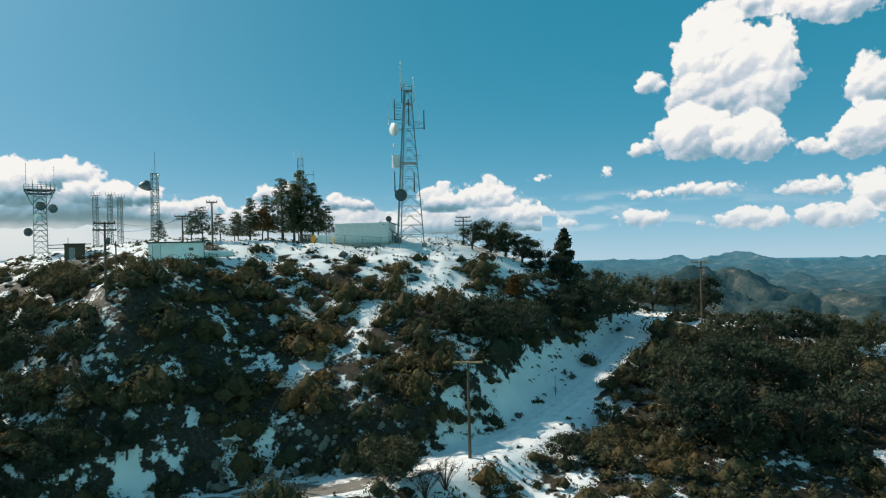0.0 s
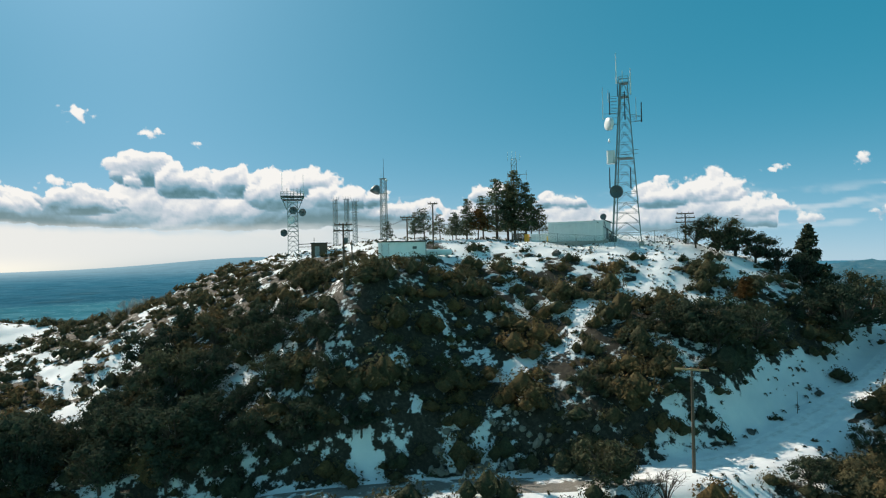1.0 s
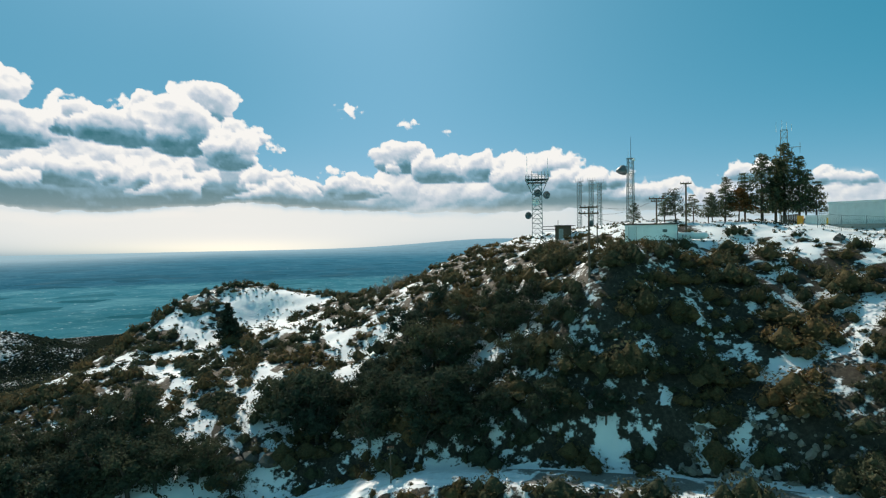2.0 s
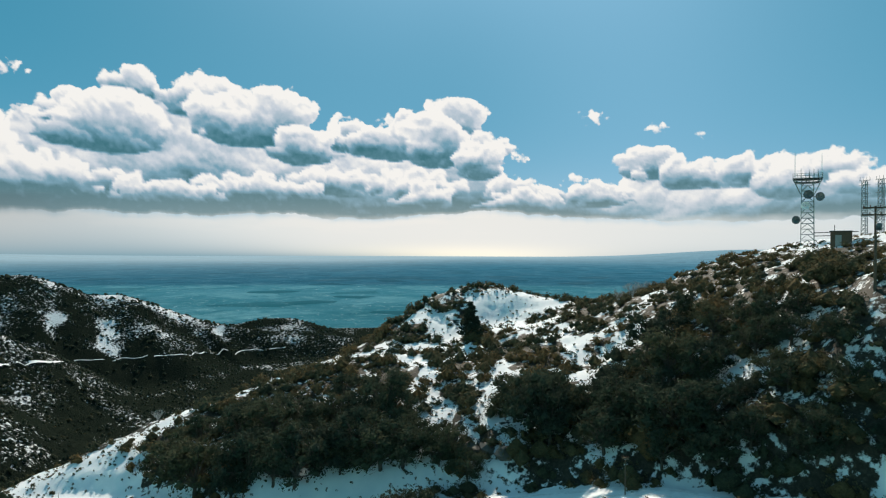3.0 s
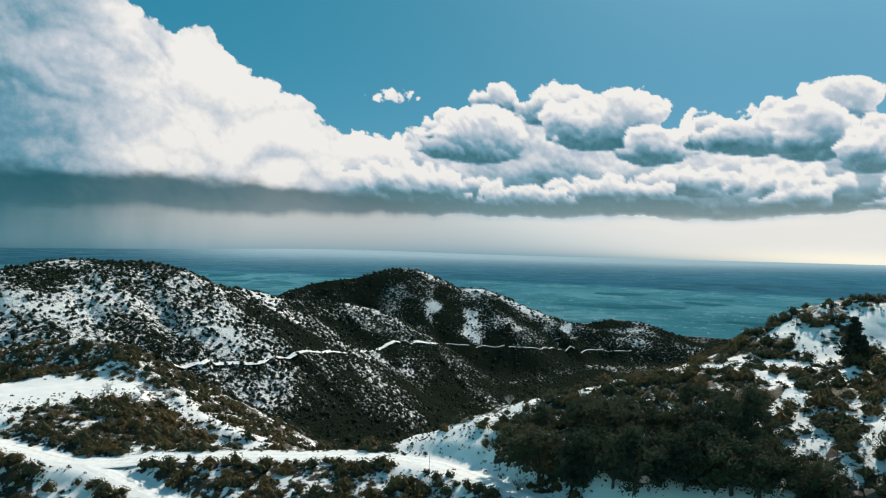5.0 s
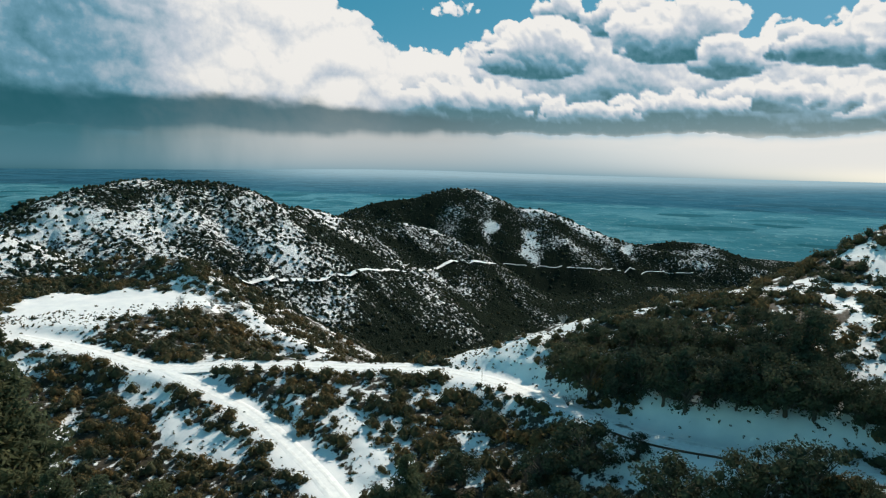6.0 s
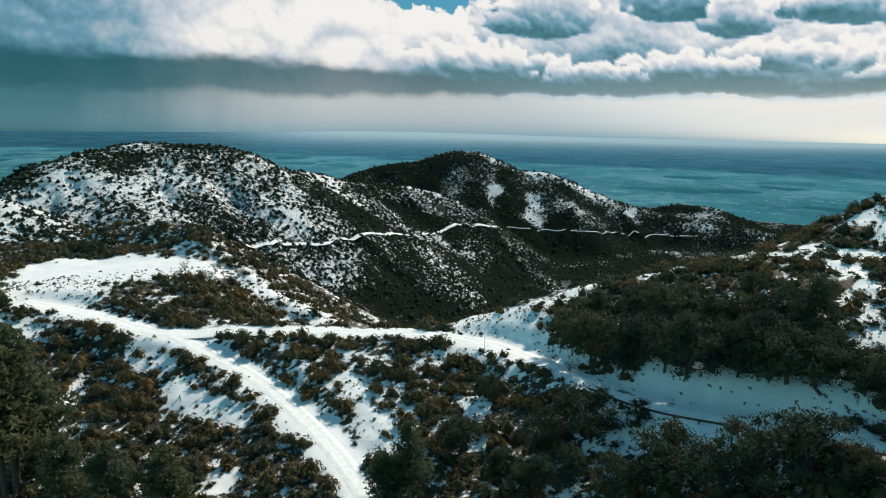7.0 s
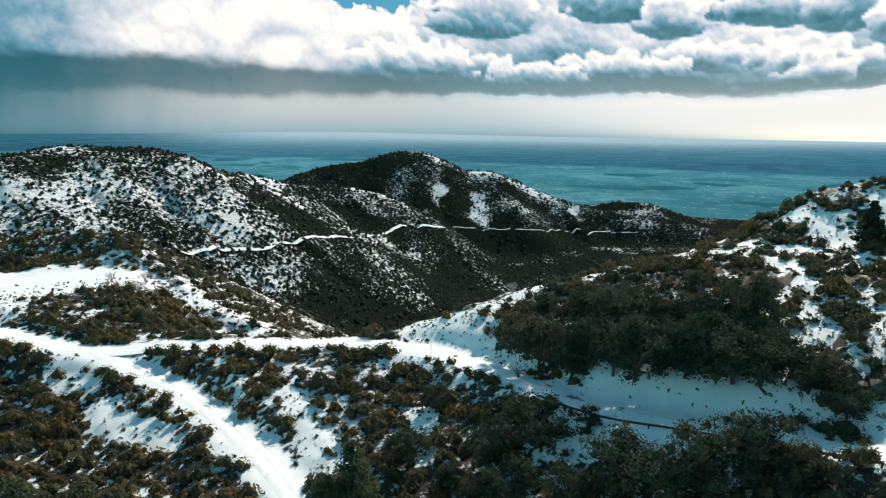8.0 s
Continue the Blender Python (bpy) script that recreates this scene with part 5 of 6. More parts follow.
def build_tufts():
    """Grass tufts, twigs and stones that poke out of the open snow."""
    rng = np.random.RandomState(29)
    n = 90000
    x, y = rng.uniform(-150, 50, n), rng.uniform(-125, 120, n)
    bearing, r = np.degrees(np.arctan2(-x, y)), np.hypot(x, y)
    ok = (bearing > -34) & (bearing < 139) & (r > 50) & (r < 160)
    x, y, r = x[ok], y[ok], r[ok]
    v = scrub(x, y)
    d, _, _ = near_line(x, y, ROAD_LINE)
    d2, _, _ = near_line(x, y, TRACK_LINE)
    clump = fbm(x / 5, y / 5, 3, 88)
    ok = (v < .7) & (np.minimum(d, d2) > 2.3) & (rng.uniform(size=len(x)) < np.clip(.35 + 1.0 * clump, .06, .9))
    x, y = x[ok][:13000], y[ok][:13000]
    z = height(x, y)
    shapes = []
    for s in (1, 2, 3):
        q = np.random.RandomState(s)
        p, w = shell(q, 9, np.zeros(3), np.array((.55, .55, .7)), .05, .0)
        shapes.append(leaf_quads(p, w, q.uniform(.35, .8, len(p)), q, 1.9))
    size = rng.uniform(.10, .5, len(x))
    vs, fs, ts, at = [], [], [], 0
    for k in range(len(x)):
        kv, kf = shapes[k % 3]
        vs.append(kv * size[k] + (x[k], y[k], z[k]))
        fs.append(kf + at)
        ts.append(np.full(len(kv), rng.uniform(.1, .9)))
        at += len(kv)
    me = mesh_from("grass_tufts", np.vstack(vs), np.vstack(fs), [LEAF_SCRUB_ALL], None, True)
    point_values(me, "tone", np.concatenate(ts))
    tagged(new("grass_tufts", me), "small brown tufts and twigs poking through the snow", "grass", kind="stuff")


build_trees()
build_tufts()
build_scrub()
build_far_scrub()

# ---------------------------------------------------------------- masts, huts, poles and small things
STEEL = plain("weathered_galvanised_steel", (0.20, 0.25, 0.25), 0.5, 0.35, 6, 0.3)
DARK_STEEL = plain("dark_steel", (0.05, 0.06, 0.062), 0.55, 0.4, 6, 0.3)
PALE = plain("pale_fibreglass", (0.70, 0.74, 0.74), 0.45, 0, 4, 0.08)
GREY_SKIN = plain("dull_dish_skin", (0.10, 0.12, 0.125), 0.5, 0.2, 5, 0.25)
PANEL = plain("pale_grey_metal_panel", (0.66, 0.69, 0.69), 0.45, 0.1, 1.5, 0.12)
PLASTER = plain("stained_white_plaster", (0.90, 0.89, 0.87), 0.85, 0, 1.1, 0.12, 0.3)
ROOFING = plain("dark_roof_felt", (0.05, 0.048, 0.045), 0.9, 0, 5, 0.3)
TIMBER = plain("brown_timber", (0.10, 0.065, 0.042), 0.85, 0, 7, 0.4, 0.4)
POLE_WOOD = plain("weathered_pole_wood", (0.115, 0.082, 0.058), 0.9, 0, 9, 0.4, 0.4)
ARM_WOOD = plain("pale_crossarm_wood", (0.46, 0.29, 0.15), 0.8, 0, 9, 0.25, 0.3)
ORANGE = plain("orange_paint", (0.72, 0.30, 0.02), 0.5, 0, 4, 0.12)
YELLOW = plain("yellow_paint", (0.75, 0.50, 0.04), 0.5, 0, 4, 0.12)
CONCRETE = plain("concrete", (0.30, 0.30, 0.28), 0.9, 0, 5, 0.2, 0.3)
RUST = plain("rusted_rail", (0.085, 0.055, 0.04), 0.8, 0.3, 6, 0.4, 0.3)
ROCK = plain("pale_fractured_rock", (0.20, 0.18, 0.15), 0.9, 0, 2.2, 0.45, 0.7)
DARK_ROCK = plain("dark_rock", (0.085, 0.08, 0.072), 0.9, 0, 2.2, 0.45, 0.7)
CABLE = plain("black_cable", (0.03, 0.03, 0.03), 0.6)
CERAMIC = plain("brown_glazed_insulator", (0.12, 0.06, 0.04), 0.25)


def part(name, shape, material, parent, label="", shade=False):
    v, f = shape
    f = np.asarray(f)
    ob = new(name, mesh_from(name, v, f, [material], None, shade))
    ob.parent = parent
    return tagged(ob, label)


def thing(name, label, category, at=(0, 0, 0), turn=0, group=""):
    ob = new(name)
    ob.matrix_world = pose(*at, 0, 0, turn)
    return tagged(ob, label, category, group)


def bar(a, b, w=.05, h=None):
    """A squared bar from a to b."""
    a, b = np.array(a, float), np.array(b, float)
    h = h or w
    d = (b - a) / np.linalg.norm(b - a)
    s = np.cross(d, (0, 0, 1) if abs(d[2]) < .9 else (0, 1, 0))
    s /= np.linalg.norm(s)
    u = np.cross(s, d)
    c = [(-1, -1), (1, -1), (1, 1), (-1, 1)]
    v = np.array([p + s * w / 2 * i + u * h / 2 * j for p in (a, b) for i, j in c])
    return v, np.array([(3, 2, 1, 0), (4, 5, 6, 7), (0, 1, 5, 4), (1, 2, 6, 5), (2, 3, 7, 6), (3, 0, 4, 7)])


def rod(a, b, r0, r1=None, sides=8):
    r1 = r0 if r1 is None else r1
    v, f = tube([a, b], [r0, r1], sides)
    cap = [np.vstack([v, [a], [b]]), f]
    n = sides
    extra = [(2 * n, (k + 1) % n, k, k) for k in range(n)] + [(2 * n + 1, n + k, n + (k + 1) % n, n + (k + 1) % n) for k in range(n)]
    # triangle caps as thin quads: split the far edge at its middle
    vs, fs = [cap[0]], [f]
    at = len(cap[0])
    for c, p, q, _ in extra:
        vs.append(((cap[0][p] + cap[0][q]) / 2)[None])
        fs.append(np.array([(c, p, at, q)]))
        at += 1
    return np.vstack(vs), np.vstack(fs)


def box(x0, x1, y0, y1, z0, z1, bevel=0.03):
    """A block with its upright edges taken off."""
    b = min(bevel, (x1 - x0) / 3, (y1 - y0) / 3)
    ring = [(x0 + b, y0), (x1 - b, y0), (x1, y0 + b), (x1, y1 - b), (x1 - b, y1), (x0 + b, y1), (x0, y1 - b), (x0, y0 + b)]
    v = np.array([(x, y, z) for z in (z0, z1) for x, y in ring])
    f = [(k, (k + 1) % 8, 8 + (k + 1) % 8, 8 + k) for k in range(8)]
    f += [(0, 7, 2, 1), (7, 6, 3, 2), (6, 5, 4, 3), (8, 9, 10, 15), (15, 10, 11, 14), (14, 11, 12, 13)]
    return v, np.array(f)


def spun(profile, centre, way, sides=20):
    """A form turned about an axis: profile of (along, radius)."""
    way = np.array(way, float) / np.linalg.norm(way)
    a = np.cross(way, (0.12, 0.2, 0.97))
    a /= np.linalg.norm(a)
    b = np.cross(way, a)
    th = np.linspace(0, 2 * np.pi, sides, endpoint=False)
    v = np.vstack([np.array(centre) + way * s + max(r, 1e-3) * (np.cos(th)[:, None] * a + np.sin(th)[:, None] * b) for s, r in profile])
    f = [(i * sides + k, i * sides + (k + 1) % sides, (i + 1) * sides + (k + 1) % sides, (i + 1) * sides + k) for i in range(len(profile) - 1) for k in range(sides)]
    return v, np.array(f)


def lattice(root, cx, cy, z0, z1, w0, w1, bays, leg, rib, material, sides=4, turn=0.0, x_brace=True):
    """Legs and braces of a lattice mast."""
    th = np.radians(turn) + (np.arange(sides) + .5) * 2 * np.pi / sides

    def corner(k, u):
        w = (w0 + (w1 - w0) * u) / 2 * (math.sqrt(2) if sides == 4 else 1.15)
        return np.array([cx + math.cos(th[k % sides]) * w, cy + math.sin(th[k % sides]) * w, z0 + (z1 - z0) * u])

    for k in range(sides):
        part("leg", bar(corner(k, 0), corner(k, 1), leg), material, root)
    for i in range(bays):
        u, v = i / bays, (i + 1) / bays
        for k in range(sides):
            part("brace", bar(corner(k, v), corner(k + 1, v), rib), material, root)
            if x_brace:
                part("brace", bar(corner(k, u), (corner(k, v) + corner(k + 1, v)) / 2, rib), material, root)
                part("brace", bar(corner(k + 1, u), (corner(k, v) + corner(k + 1, v)) / 2, rib), material, root)
            else:
                part("brace", bar(corner(k + i % 2, u), corner(k + 1 - i % 2, v), rib), material, root)
    return corner


def drum_dish(root, c, way, dia, label="white drum dish"):
    """A shrouded microwave dish."""
    r = dia / 2
    d = part("dish", spun([(-.35 * r, .12 * r), (-.3 * r, .5 * r), (-.05 * r, .97 * r), (.45 * r, r), (.5 * r, .96 * r), (.62 * r, .55 * r), (.66 * r, 0)], c, way), PALE, root, label, True)
    return d


def open_dish(root, c, way, dia, material, label):
    """A shallow bowl with a feed on its axis."""
    r = dia / 2
    prof = [(-.06 * r, 0), (0, .45 * r), (.2 * r, .8 * r), (.36 * r, r), (.40 * r, r), (.26 * r, .8 * r), (.07 * r, .45 * r), (.02 * r, 0)]
    d = part("dish", spun(prof, c, way), material, root, label, True)
    w = np.array(way, float) / np.linalg.norm(way)
    part("feed", rod(np.array(c), np.array(c) + w * r * .85, .03 * dia), DARK_STEEL, d)
    return d


def main_mast():
    x, y, z = -9.1, 105.7, ground_at(-9.1, 105.7) - .1
    z1 = 26.6
    root = thing("lattice_tower", "tall teal-grey steel lattice tower with dishes and whip antennas", "antenna tower")
    corner = lattice(root, x, y, z, z1, 4.5, 1.15, 16, .14, .06, STEEL, 4, 4)
    for k in range(4):
        c = corner(k, 0)
        part("footing", box(c[0] - .4, c[0] + .4, c[1] - .4, c[1] + .4, c[2] - .5, c[2] + .15), CONCRETE, root)
    # cable run and ladder up the west side
    a, b = (corner(1, 0) + corner(2, 0)) / 2, (corner(1, 1) + corner(2, 1)) / 2
    f = (corner(2, 0) * .85 + corner(3, 0) * .15), (corner(2, 1) * .85 + corner(3, 1) * .15)
    part("cable_tray", bar(f[0] + (0, -.12, .3), f[1] + (0, -.12, 0), .17, .1), STEEL, root, "bundle of pale feeder cables")
    for s in (-.2, .2):
        part("ladder_rail", bar(a + (-.1, s, .3), b + (-.1, s, 0), .05), STEEL, root)
    for i in range(40):
        q = a + (b - a) * (i + 1) / 41
        part("rung", bar(q + (-.1, -.2, 0), q + (-.1, .2, 0), .03), STEEL, root)
    # platforms
    for zz, w in ((z1, .75), (z1 - 2.2, .8), (14.4, 1.25)):
        part("platform", box(x - w, x + w, y - w, y + w, zz - .05, zz + .04), STEEL, root)
    for s in (-.75, .75):
        for zz in (z1 + .55, z1 + 1.0):
            part("handrail", bar((x - .75, y + s, zz), (x + .75, y + s, zz), .05), STEEL, root)
            part("handrail", bar((x + s, y - .75, zz), (x + s, y + .75, zz), .05), STEEL, root)
        for s2 in (-.75, .75):
            part("rail_post", bar((x + s, y + s2, z1), (x + s, y + s2, z1 + 1.05), .05), STEEL, root)
    drum_dish(root, (-11.2, 104.6, 20.0), (-1, -.75, 0), 2.1)
    part("mount", bar((-11.0, 104.8, 20), (-9.9, 105.3, 20), .14), STEEL, root)
    part("horn_antenna", box(-11.9, -10.6, 104.4, 105.5, 13.6, 15.7, .25), PALE, root, "pale boxy horn antenna")
    part("mount", bar((-10.8, 104.9, 14.6), (-9.9, 105.2, 14.6), .14), STEEL, root)
    open_dish(root, (-10.4, 103.6, 8.9), (.15, -1, 0), 2.1, GREY_SKIN, "dark round dish")
    part("mount", bar((-10.4, 103.7, 8.9), (-10.6, 104.2, 8.9), .16), STEEL, root)
    part("small_dish", spun([(0, .05), (.05, .3), (.2, .32), (.24, 0)], (-11.3, 104.4, 17.3), (-1, -.4, 0), 14), PALE, root, "small white dish", True)
    # whips: foot, length, material
    for wx, wy, wz, ln, r, m in ((-10.2, 105.2, 26.6, 5.0, .07, PALE), (-8.0, 105.2, 24.6, 4.2, .09, PALE), (-12.4, 105.0, 20.9, 5.3, .05, PALE), (-11.3, 105.0, 21.6, 3.6, .07, DARK_STEEL),
                                 (-8.9, 104.7, 20.5, 4.6, .07, DARK_STEEL), (-7.2, 105.0, 20.4, 3.6, .05, PALE), (-6.4, 105.2, 20.0, 3.2, .08, DARK_STEEL), (-11.5, 104.8, 23.6, 2.0, .05, PALE),
                                 (-11.5, 104.9, 9.6, 3.4, .08, DARK_STEEL), (-8.2, 104.4, 9.4, 3.4, .08, DARK_STEEL), (-10.0, 104.8, 24.4, 2.6, .06, DARK_STEEL), (-9.3, 106, 26.6, 2.2, .05, PALE)):
        w = part("whip_antenna", rod((wx, wy, wz), (wx, wy, wz + ln), r * 1.5, r, 6), m, root)
        part("bracket", bar((wx, wy, wz + .15), (x + np.sign(wx - x) * .8, y - .6, wz + .15), .05), STEEL, w)
        part("bracket", bar((wx, wy, wz + .9), (x + np.sign(wx - x) * .8, y - .6, wz + .9), .05), STEEL, w)
    for k, zz in enumerate((24.1, 23.6, 23.1, 22.6, 22.1, 21.6)):
        part("dipole", bar((-11.1, 104.6, zz), (-10.2, 105.0, zz), .06), DARK_STEEL, root)
    for zz in (21.0, 20.2, 15.6, 15.0):
        part("dipole", bar((-8.3, 104.8, zz), (-6.4 if zz > 18 else -7.0, 104.9, zz), .06), STEEL, root)
    # feeder bridge to the hut
    part("feeder_bridge", bar((-10.9, 104.5, 3.8), (-12.6, 104.0, 4.6), .30, .12), DARK_STEEL, root)
    part("feeder_bridge", bar((-10.7, 104.4, 2.1), (-13.2, 103.9, 3.9), .16, .1), DARK_STEEL, root)


def platform_mast():
    gx, gy = -71.1, 102.8
    z, z1 = ground_at(gx, gy) - .1, 11.0
    x = y = 0.0
    root = thing("platform_tower", "square steel lattice tower topped by a wide railed platform", "antenna tower", (gx, gy, 0), 35)
    lattice(root, x, y, z, z1, 2.0, 1.8, 12, .12, .07, STEEL, 4, 0)
    for w, zz in ((1.75, z1 - .55), (2.25, z1 + .05)):
        part("deck", box(-w, w, -w * .7, w * .7, zz, zz + .16), DARK_STEEL, root)
    for s in (-1, 1):
        for t in (-1, 1):
            part("strut", bar((s * 1.05, t * 1.05, z1 - 2.4), (s * 2.1, t * 1.45, z1 + .05), .11), STEEL, root)
            part("beam", bar((s * 1.05, t * 1.05, z1 - .6), (s * 2.15, t * 1.5, z1), .13), STEEL, root)
    for k in range(8):
        for t in (-1, 1):
            part("rail_post", bar((-2.2 + .63 * k, t * 1.55, z1 + .2), (-2.2 + .63 * k, t * 1.55, z1 + 1.0), .06), STEEL, root)
    for t in (-1, 1):
        for zz in (.6, 1.0):
            part("handrail", bar((-2.2, t * 1.55, z1 + zz), (2.2, t * 1.55, z1 + zz), .05), STEEL, root)
            part("handrail", bar((t * 2.2, -1.55, z1 + zz), (t * 2.2, 1.55, z1 + zz), .05), STEEL, root)
    for wx, ln in ((-1.9, 4.4), (-1.0, 1.6), (.2, 1.4), (.9, 1.5), (2.05, 4.0), (1.5, 1.4)):
        part("whip_antenna", rod((wx, -1.45, z1 + .2), (wx, -1.45, z1 + .2 + ln), .06, .04, 6), PALE if ln > 3 else STEEL, root)
    for cx, cz, dia, m, text in ((.1, 8.4, 1.5, GREY_SKIN, "dark round dish"), (1.7, 8.0, 1.5, GREY_SKIN, "dark round dish"), (-.3, 6.5, 1.4, PALE, "pale round dish"), (-1.6, 4.1, 1.4, GREY_SKIN, "dark round dish")):
        open_dish(root, (cx, -1.5, cz), (cx * .25, -1, 0), dia, m, text)
        part("mount", bar((cx, -1.4, cz), (np.clip(cx, -.9, .9), -1.0, cz), .12), STEEL, root)
    for zz, w in ((1.9, .3), (1.35, .2)):
        part("feeder_bridge", bar((1.05, -1.0, zz), (6.6, -9.6, zz), w, .12), DARK_STEEL, root)


def twin_masts():
    for x, y, top in ((-66.0, 110.2, 10.8), (-63.8, 111.0, 10.9), (-62.4, 111.8, 10.4)):
        z = ground_at(x, y) - .1
        root = thing("lattice_mast", "slender pale lattice mast with crossbars at its head", "antenna tower", group="slender masts")
        lattice(root, x, y, z, top, .95, .85, 14, .07, .045, STEEL, 3, 10)
        for zz in (top, top - .8, top - 2.2):
            part("crossbar", bar((x - .9, y, zz), (x + .9, y, zz), .07), STEEL, root)
        for s in (-.8, -.3, .3, .8):
            part("aerial", rod((x + s, y, top), (x + s, y, top + .6), .03, .03, 6), STEEL, root)


def horn_mast():
    x, y = -52.8, 105.5
    z, z1 = ground_at(x, y) - .1, 13.8
    root = thing("horn_tower", "narrow square lattice tower with a grey horn reflector near the top", "antenna tower")
    lattice(root, x, y, z, z1, 1.15, .9, 15, .08, .05, STEEL, 4, 8)
    part("whip_antenna", rod((x + .1, y, z1), (x + .1, y, z1 + 3.8), .05, .02, 6), DARK_STEEL, root)
    part("whip_antenna", rod((x - .4, y, z1), (x - .4, y, z1 + 1.6), .04, .02, 6), PALE, root)
    part("whip_antenna", rod((x + .8, y - .6, 9.2), (x + .8, y - .6, 11.4), .04, .02, 6), PALE, root)
    part("horn_reflector", spun([(-.2, .15), (0, .5), (.9, .95), (1.3, .95), (1.35, .8), (1.4, 0)], (x - 1.0, y - .6, 12.4), (-.25, -.3, -.9), 14), GREY_SKIN, root, "dark grey horn reflector", True)
    part("mount", bar((x - 1.1, y - .6, 12.4), (x - .5, y - .4, 12.4), .16), STEEL, root)
    part("lamp", spun([(0, .05), (.08, .22), (.3, .26), (.42, 0)], (x + .95, y - .6, 13.3), (.4, -.8, .2), 12), PALE, root, "small white dish", True)
    part("mount", bar((x + .9, y - .5, 13.3), (x + .5, y - .4, 13.3), .08), STEEL, root)
    part("platform", box(x - .55, x + .55, y - .55, y + .55, z1 - .08, z1 + .04), STEEL, root)
    for zz in (4.5, 6.6, 8.8, 11.0):
        part("ring", box(x - .62, x + .62, y - .62, y + .62, zz, zz + .07), STEEL, root)


def far_mast():
    x, y = -37.9, 145
    z, z1 = ground_at(x, y) - .1, 21.5
    root = thing("distant_mast", "thin lattice mast rising behind the pines", "antenna tower")
    lattice(root, x, y, z, z1, 1.7, 1.2, 16, .1, .06, STEEL, 4, 12, False)
    part("crossarm", bar((x - 1.6, y, 17.9), (x + 3.2, y, 17.7), .12), STEEL, root)
    for s, ln in ((-1.5, 2.2), (-.4, 2.4), (.5, 2.0), (1.4, 1.4)):
        part("whip_antenna", rod((x + s, y, z1 - .3), (x + s, y, z1 - .3 + ln), .06, .04, 6), PALE, root)
    for s in (-1.5, 3.0):
        part("aerial", rod((x + s, y, 16.4), (x + s, y, 18.6), .05, .05, 6), STEEL, root)


def seams(root, x0, x1, y, z0, z1, n, material, name="panel"):
    """Upright wall panels with recessed joints."""
    w = (x1 - x0) / n
    for i in range(n):
        part(name, box(x0 + i * w + .02, x0 + (i + 1) * w - .02, y - .035, y, z0, z1, .01), material, root)


def grey_hut():
    at = (-16.8, 106.3, ground_at(-16.8, 104.0) + .05)
    root = thing("equipment_building", "long pale grey panelled equipment building on a concrete pad", "building", at, -8.5)
    part("pad", box(-5.4, 5.6, -3.4, 3.2, -.9, .12), CONCRETE, root, "grey concrete pad")
    part("wall", box(-4.65, 4.65, -2.4, 2.4, .12, 3.15), PANEL, root)
    seams(root, -4.62, 4.62, -2.4, .2, 3.0, 8, PANEL)
    for k in range(4):
        part("panel", box(4.65, 4.685, -2.35 + k * 1.18, -1.21 + k * 1.18, .2, 3.0, .01), PANEL, root)
    part("roof", box(-4.8, 4.8, -2.55, 2.55, 3.15, 3.4), PALE, root, "flat roof with a white edge")
    part("trim", box(-4.72, 4.72, -2.47, -2.43, 1.55, 1.65, .01), PANEL, root)
    part("door", box(4.69, 4.74, -.6, .4, .12, 2.2, .01), GREY_SKIN, root, "dark grey steel door")
    part("air_unit", box(4.8, 5.4, .6, 1.6, .2, 1.3), GREY_SKIN, root, "dark air conditioning unit")
    stand = thing("dish_stand", "small dark dish on a bent pole beside the building", "antenna")
    g = ground_at(-11.4, 103.2)
    part("pole", rod((-11.6, 103.2, g - .2), (-12.4, 103.2, 4.5), .07, .06, 8), STEEL, stand)
    open_dish(stand, (-12.45, 103.1, 4.95), (.1, -1, .1), 1.0, GREY_SKIN, "dark round dish")
    part("boom", bar((-14.0, 103.4, 4.6), (-10.9, 103.3, 2.2), .12), DARK_STEEL, stand)
    part("cabinet", box(-11.6, -10.5, 102.9, 103.8, g - .1, g + .9), DARK_STEEL, stand, "low dark cabinet")


def white_hut():
    at = (-39.6, 84.9, ground_at(-39.6, 83.2) - .05)
    root = thing("white_building", "low white plastered hut with stained walls and a dark flat roof", "building", at, 25)
    part("wall", box(-3.5, 3.5, -1.9, 2.2, -.5, 2.25), PLASTER, root)
    part("roof", box(-3.65, 3.65, -2.05, 2.35, 2.25, 2.42), ROOFING, root, "dark flat roof")
    d = part("door", box(-2.9, -2.05, -1.95, -1.9, 0, 1.95, .01), PALE, root, "plain white door")
    part("handle", bar((-2.2, -2.0, 1.0), (-2.2, -1.94, 1.0), .06), DARK_STEEL, d)
    part("frame", box(-3.0, -2.95, -1.97, -1.9, 0, 2.02, .01), GREY_SKIN, d)
    part("frame", box(-2.0, -1.95, -1.97, -1.9, 0, 2.02, .01), GREY_SKIN, d)
    for px in (-1.2, 1.1, 3.42):
        part("pilaster", box(px - .06, px + .06, -1.96, -1.9, -.4, 2.24, .01), PLASTER, root)
    part("downpipe", rod((3.44, -1.98, -.3), (3.44, -1.98, 2.2), .05, .05, 8), DARK_STEEL, root)
    part("vent", box(1.5, 2.1, -1.95, -1.9, 1.2, 1.6, .01), GREY_SKIN, root, "grey wall vent")


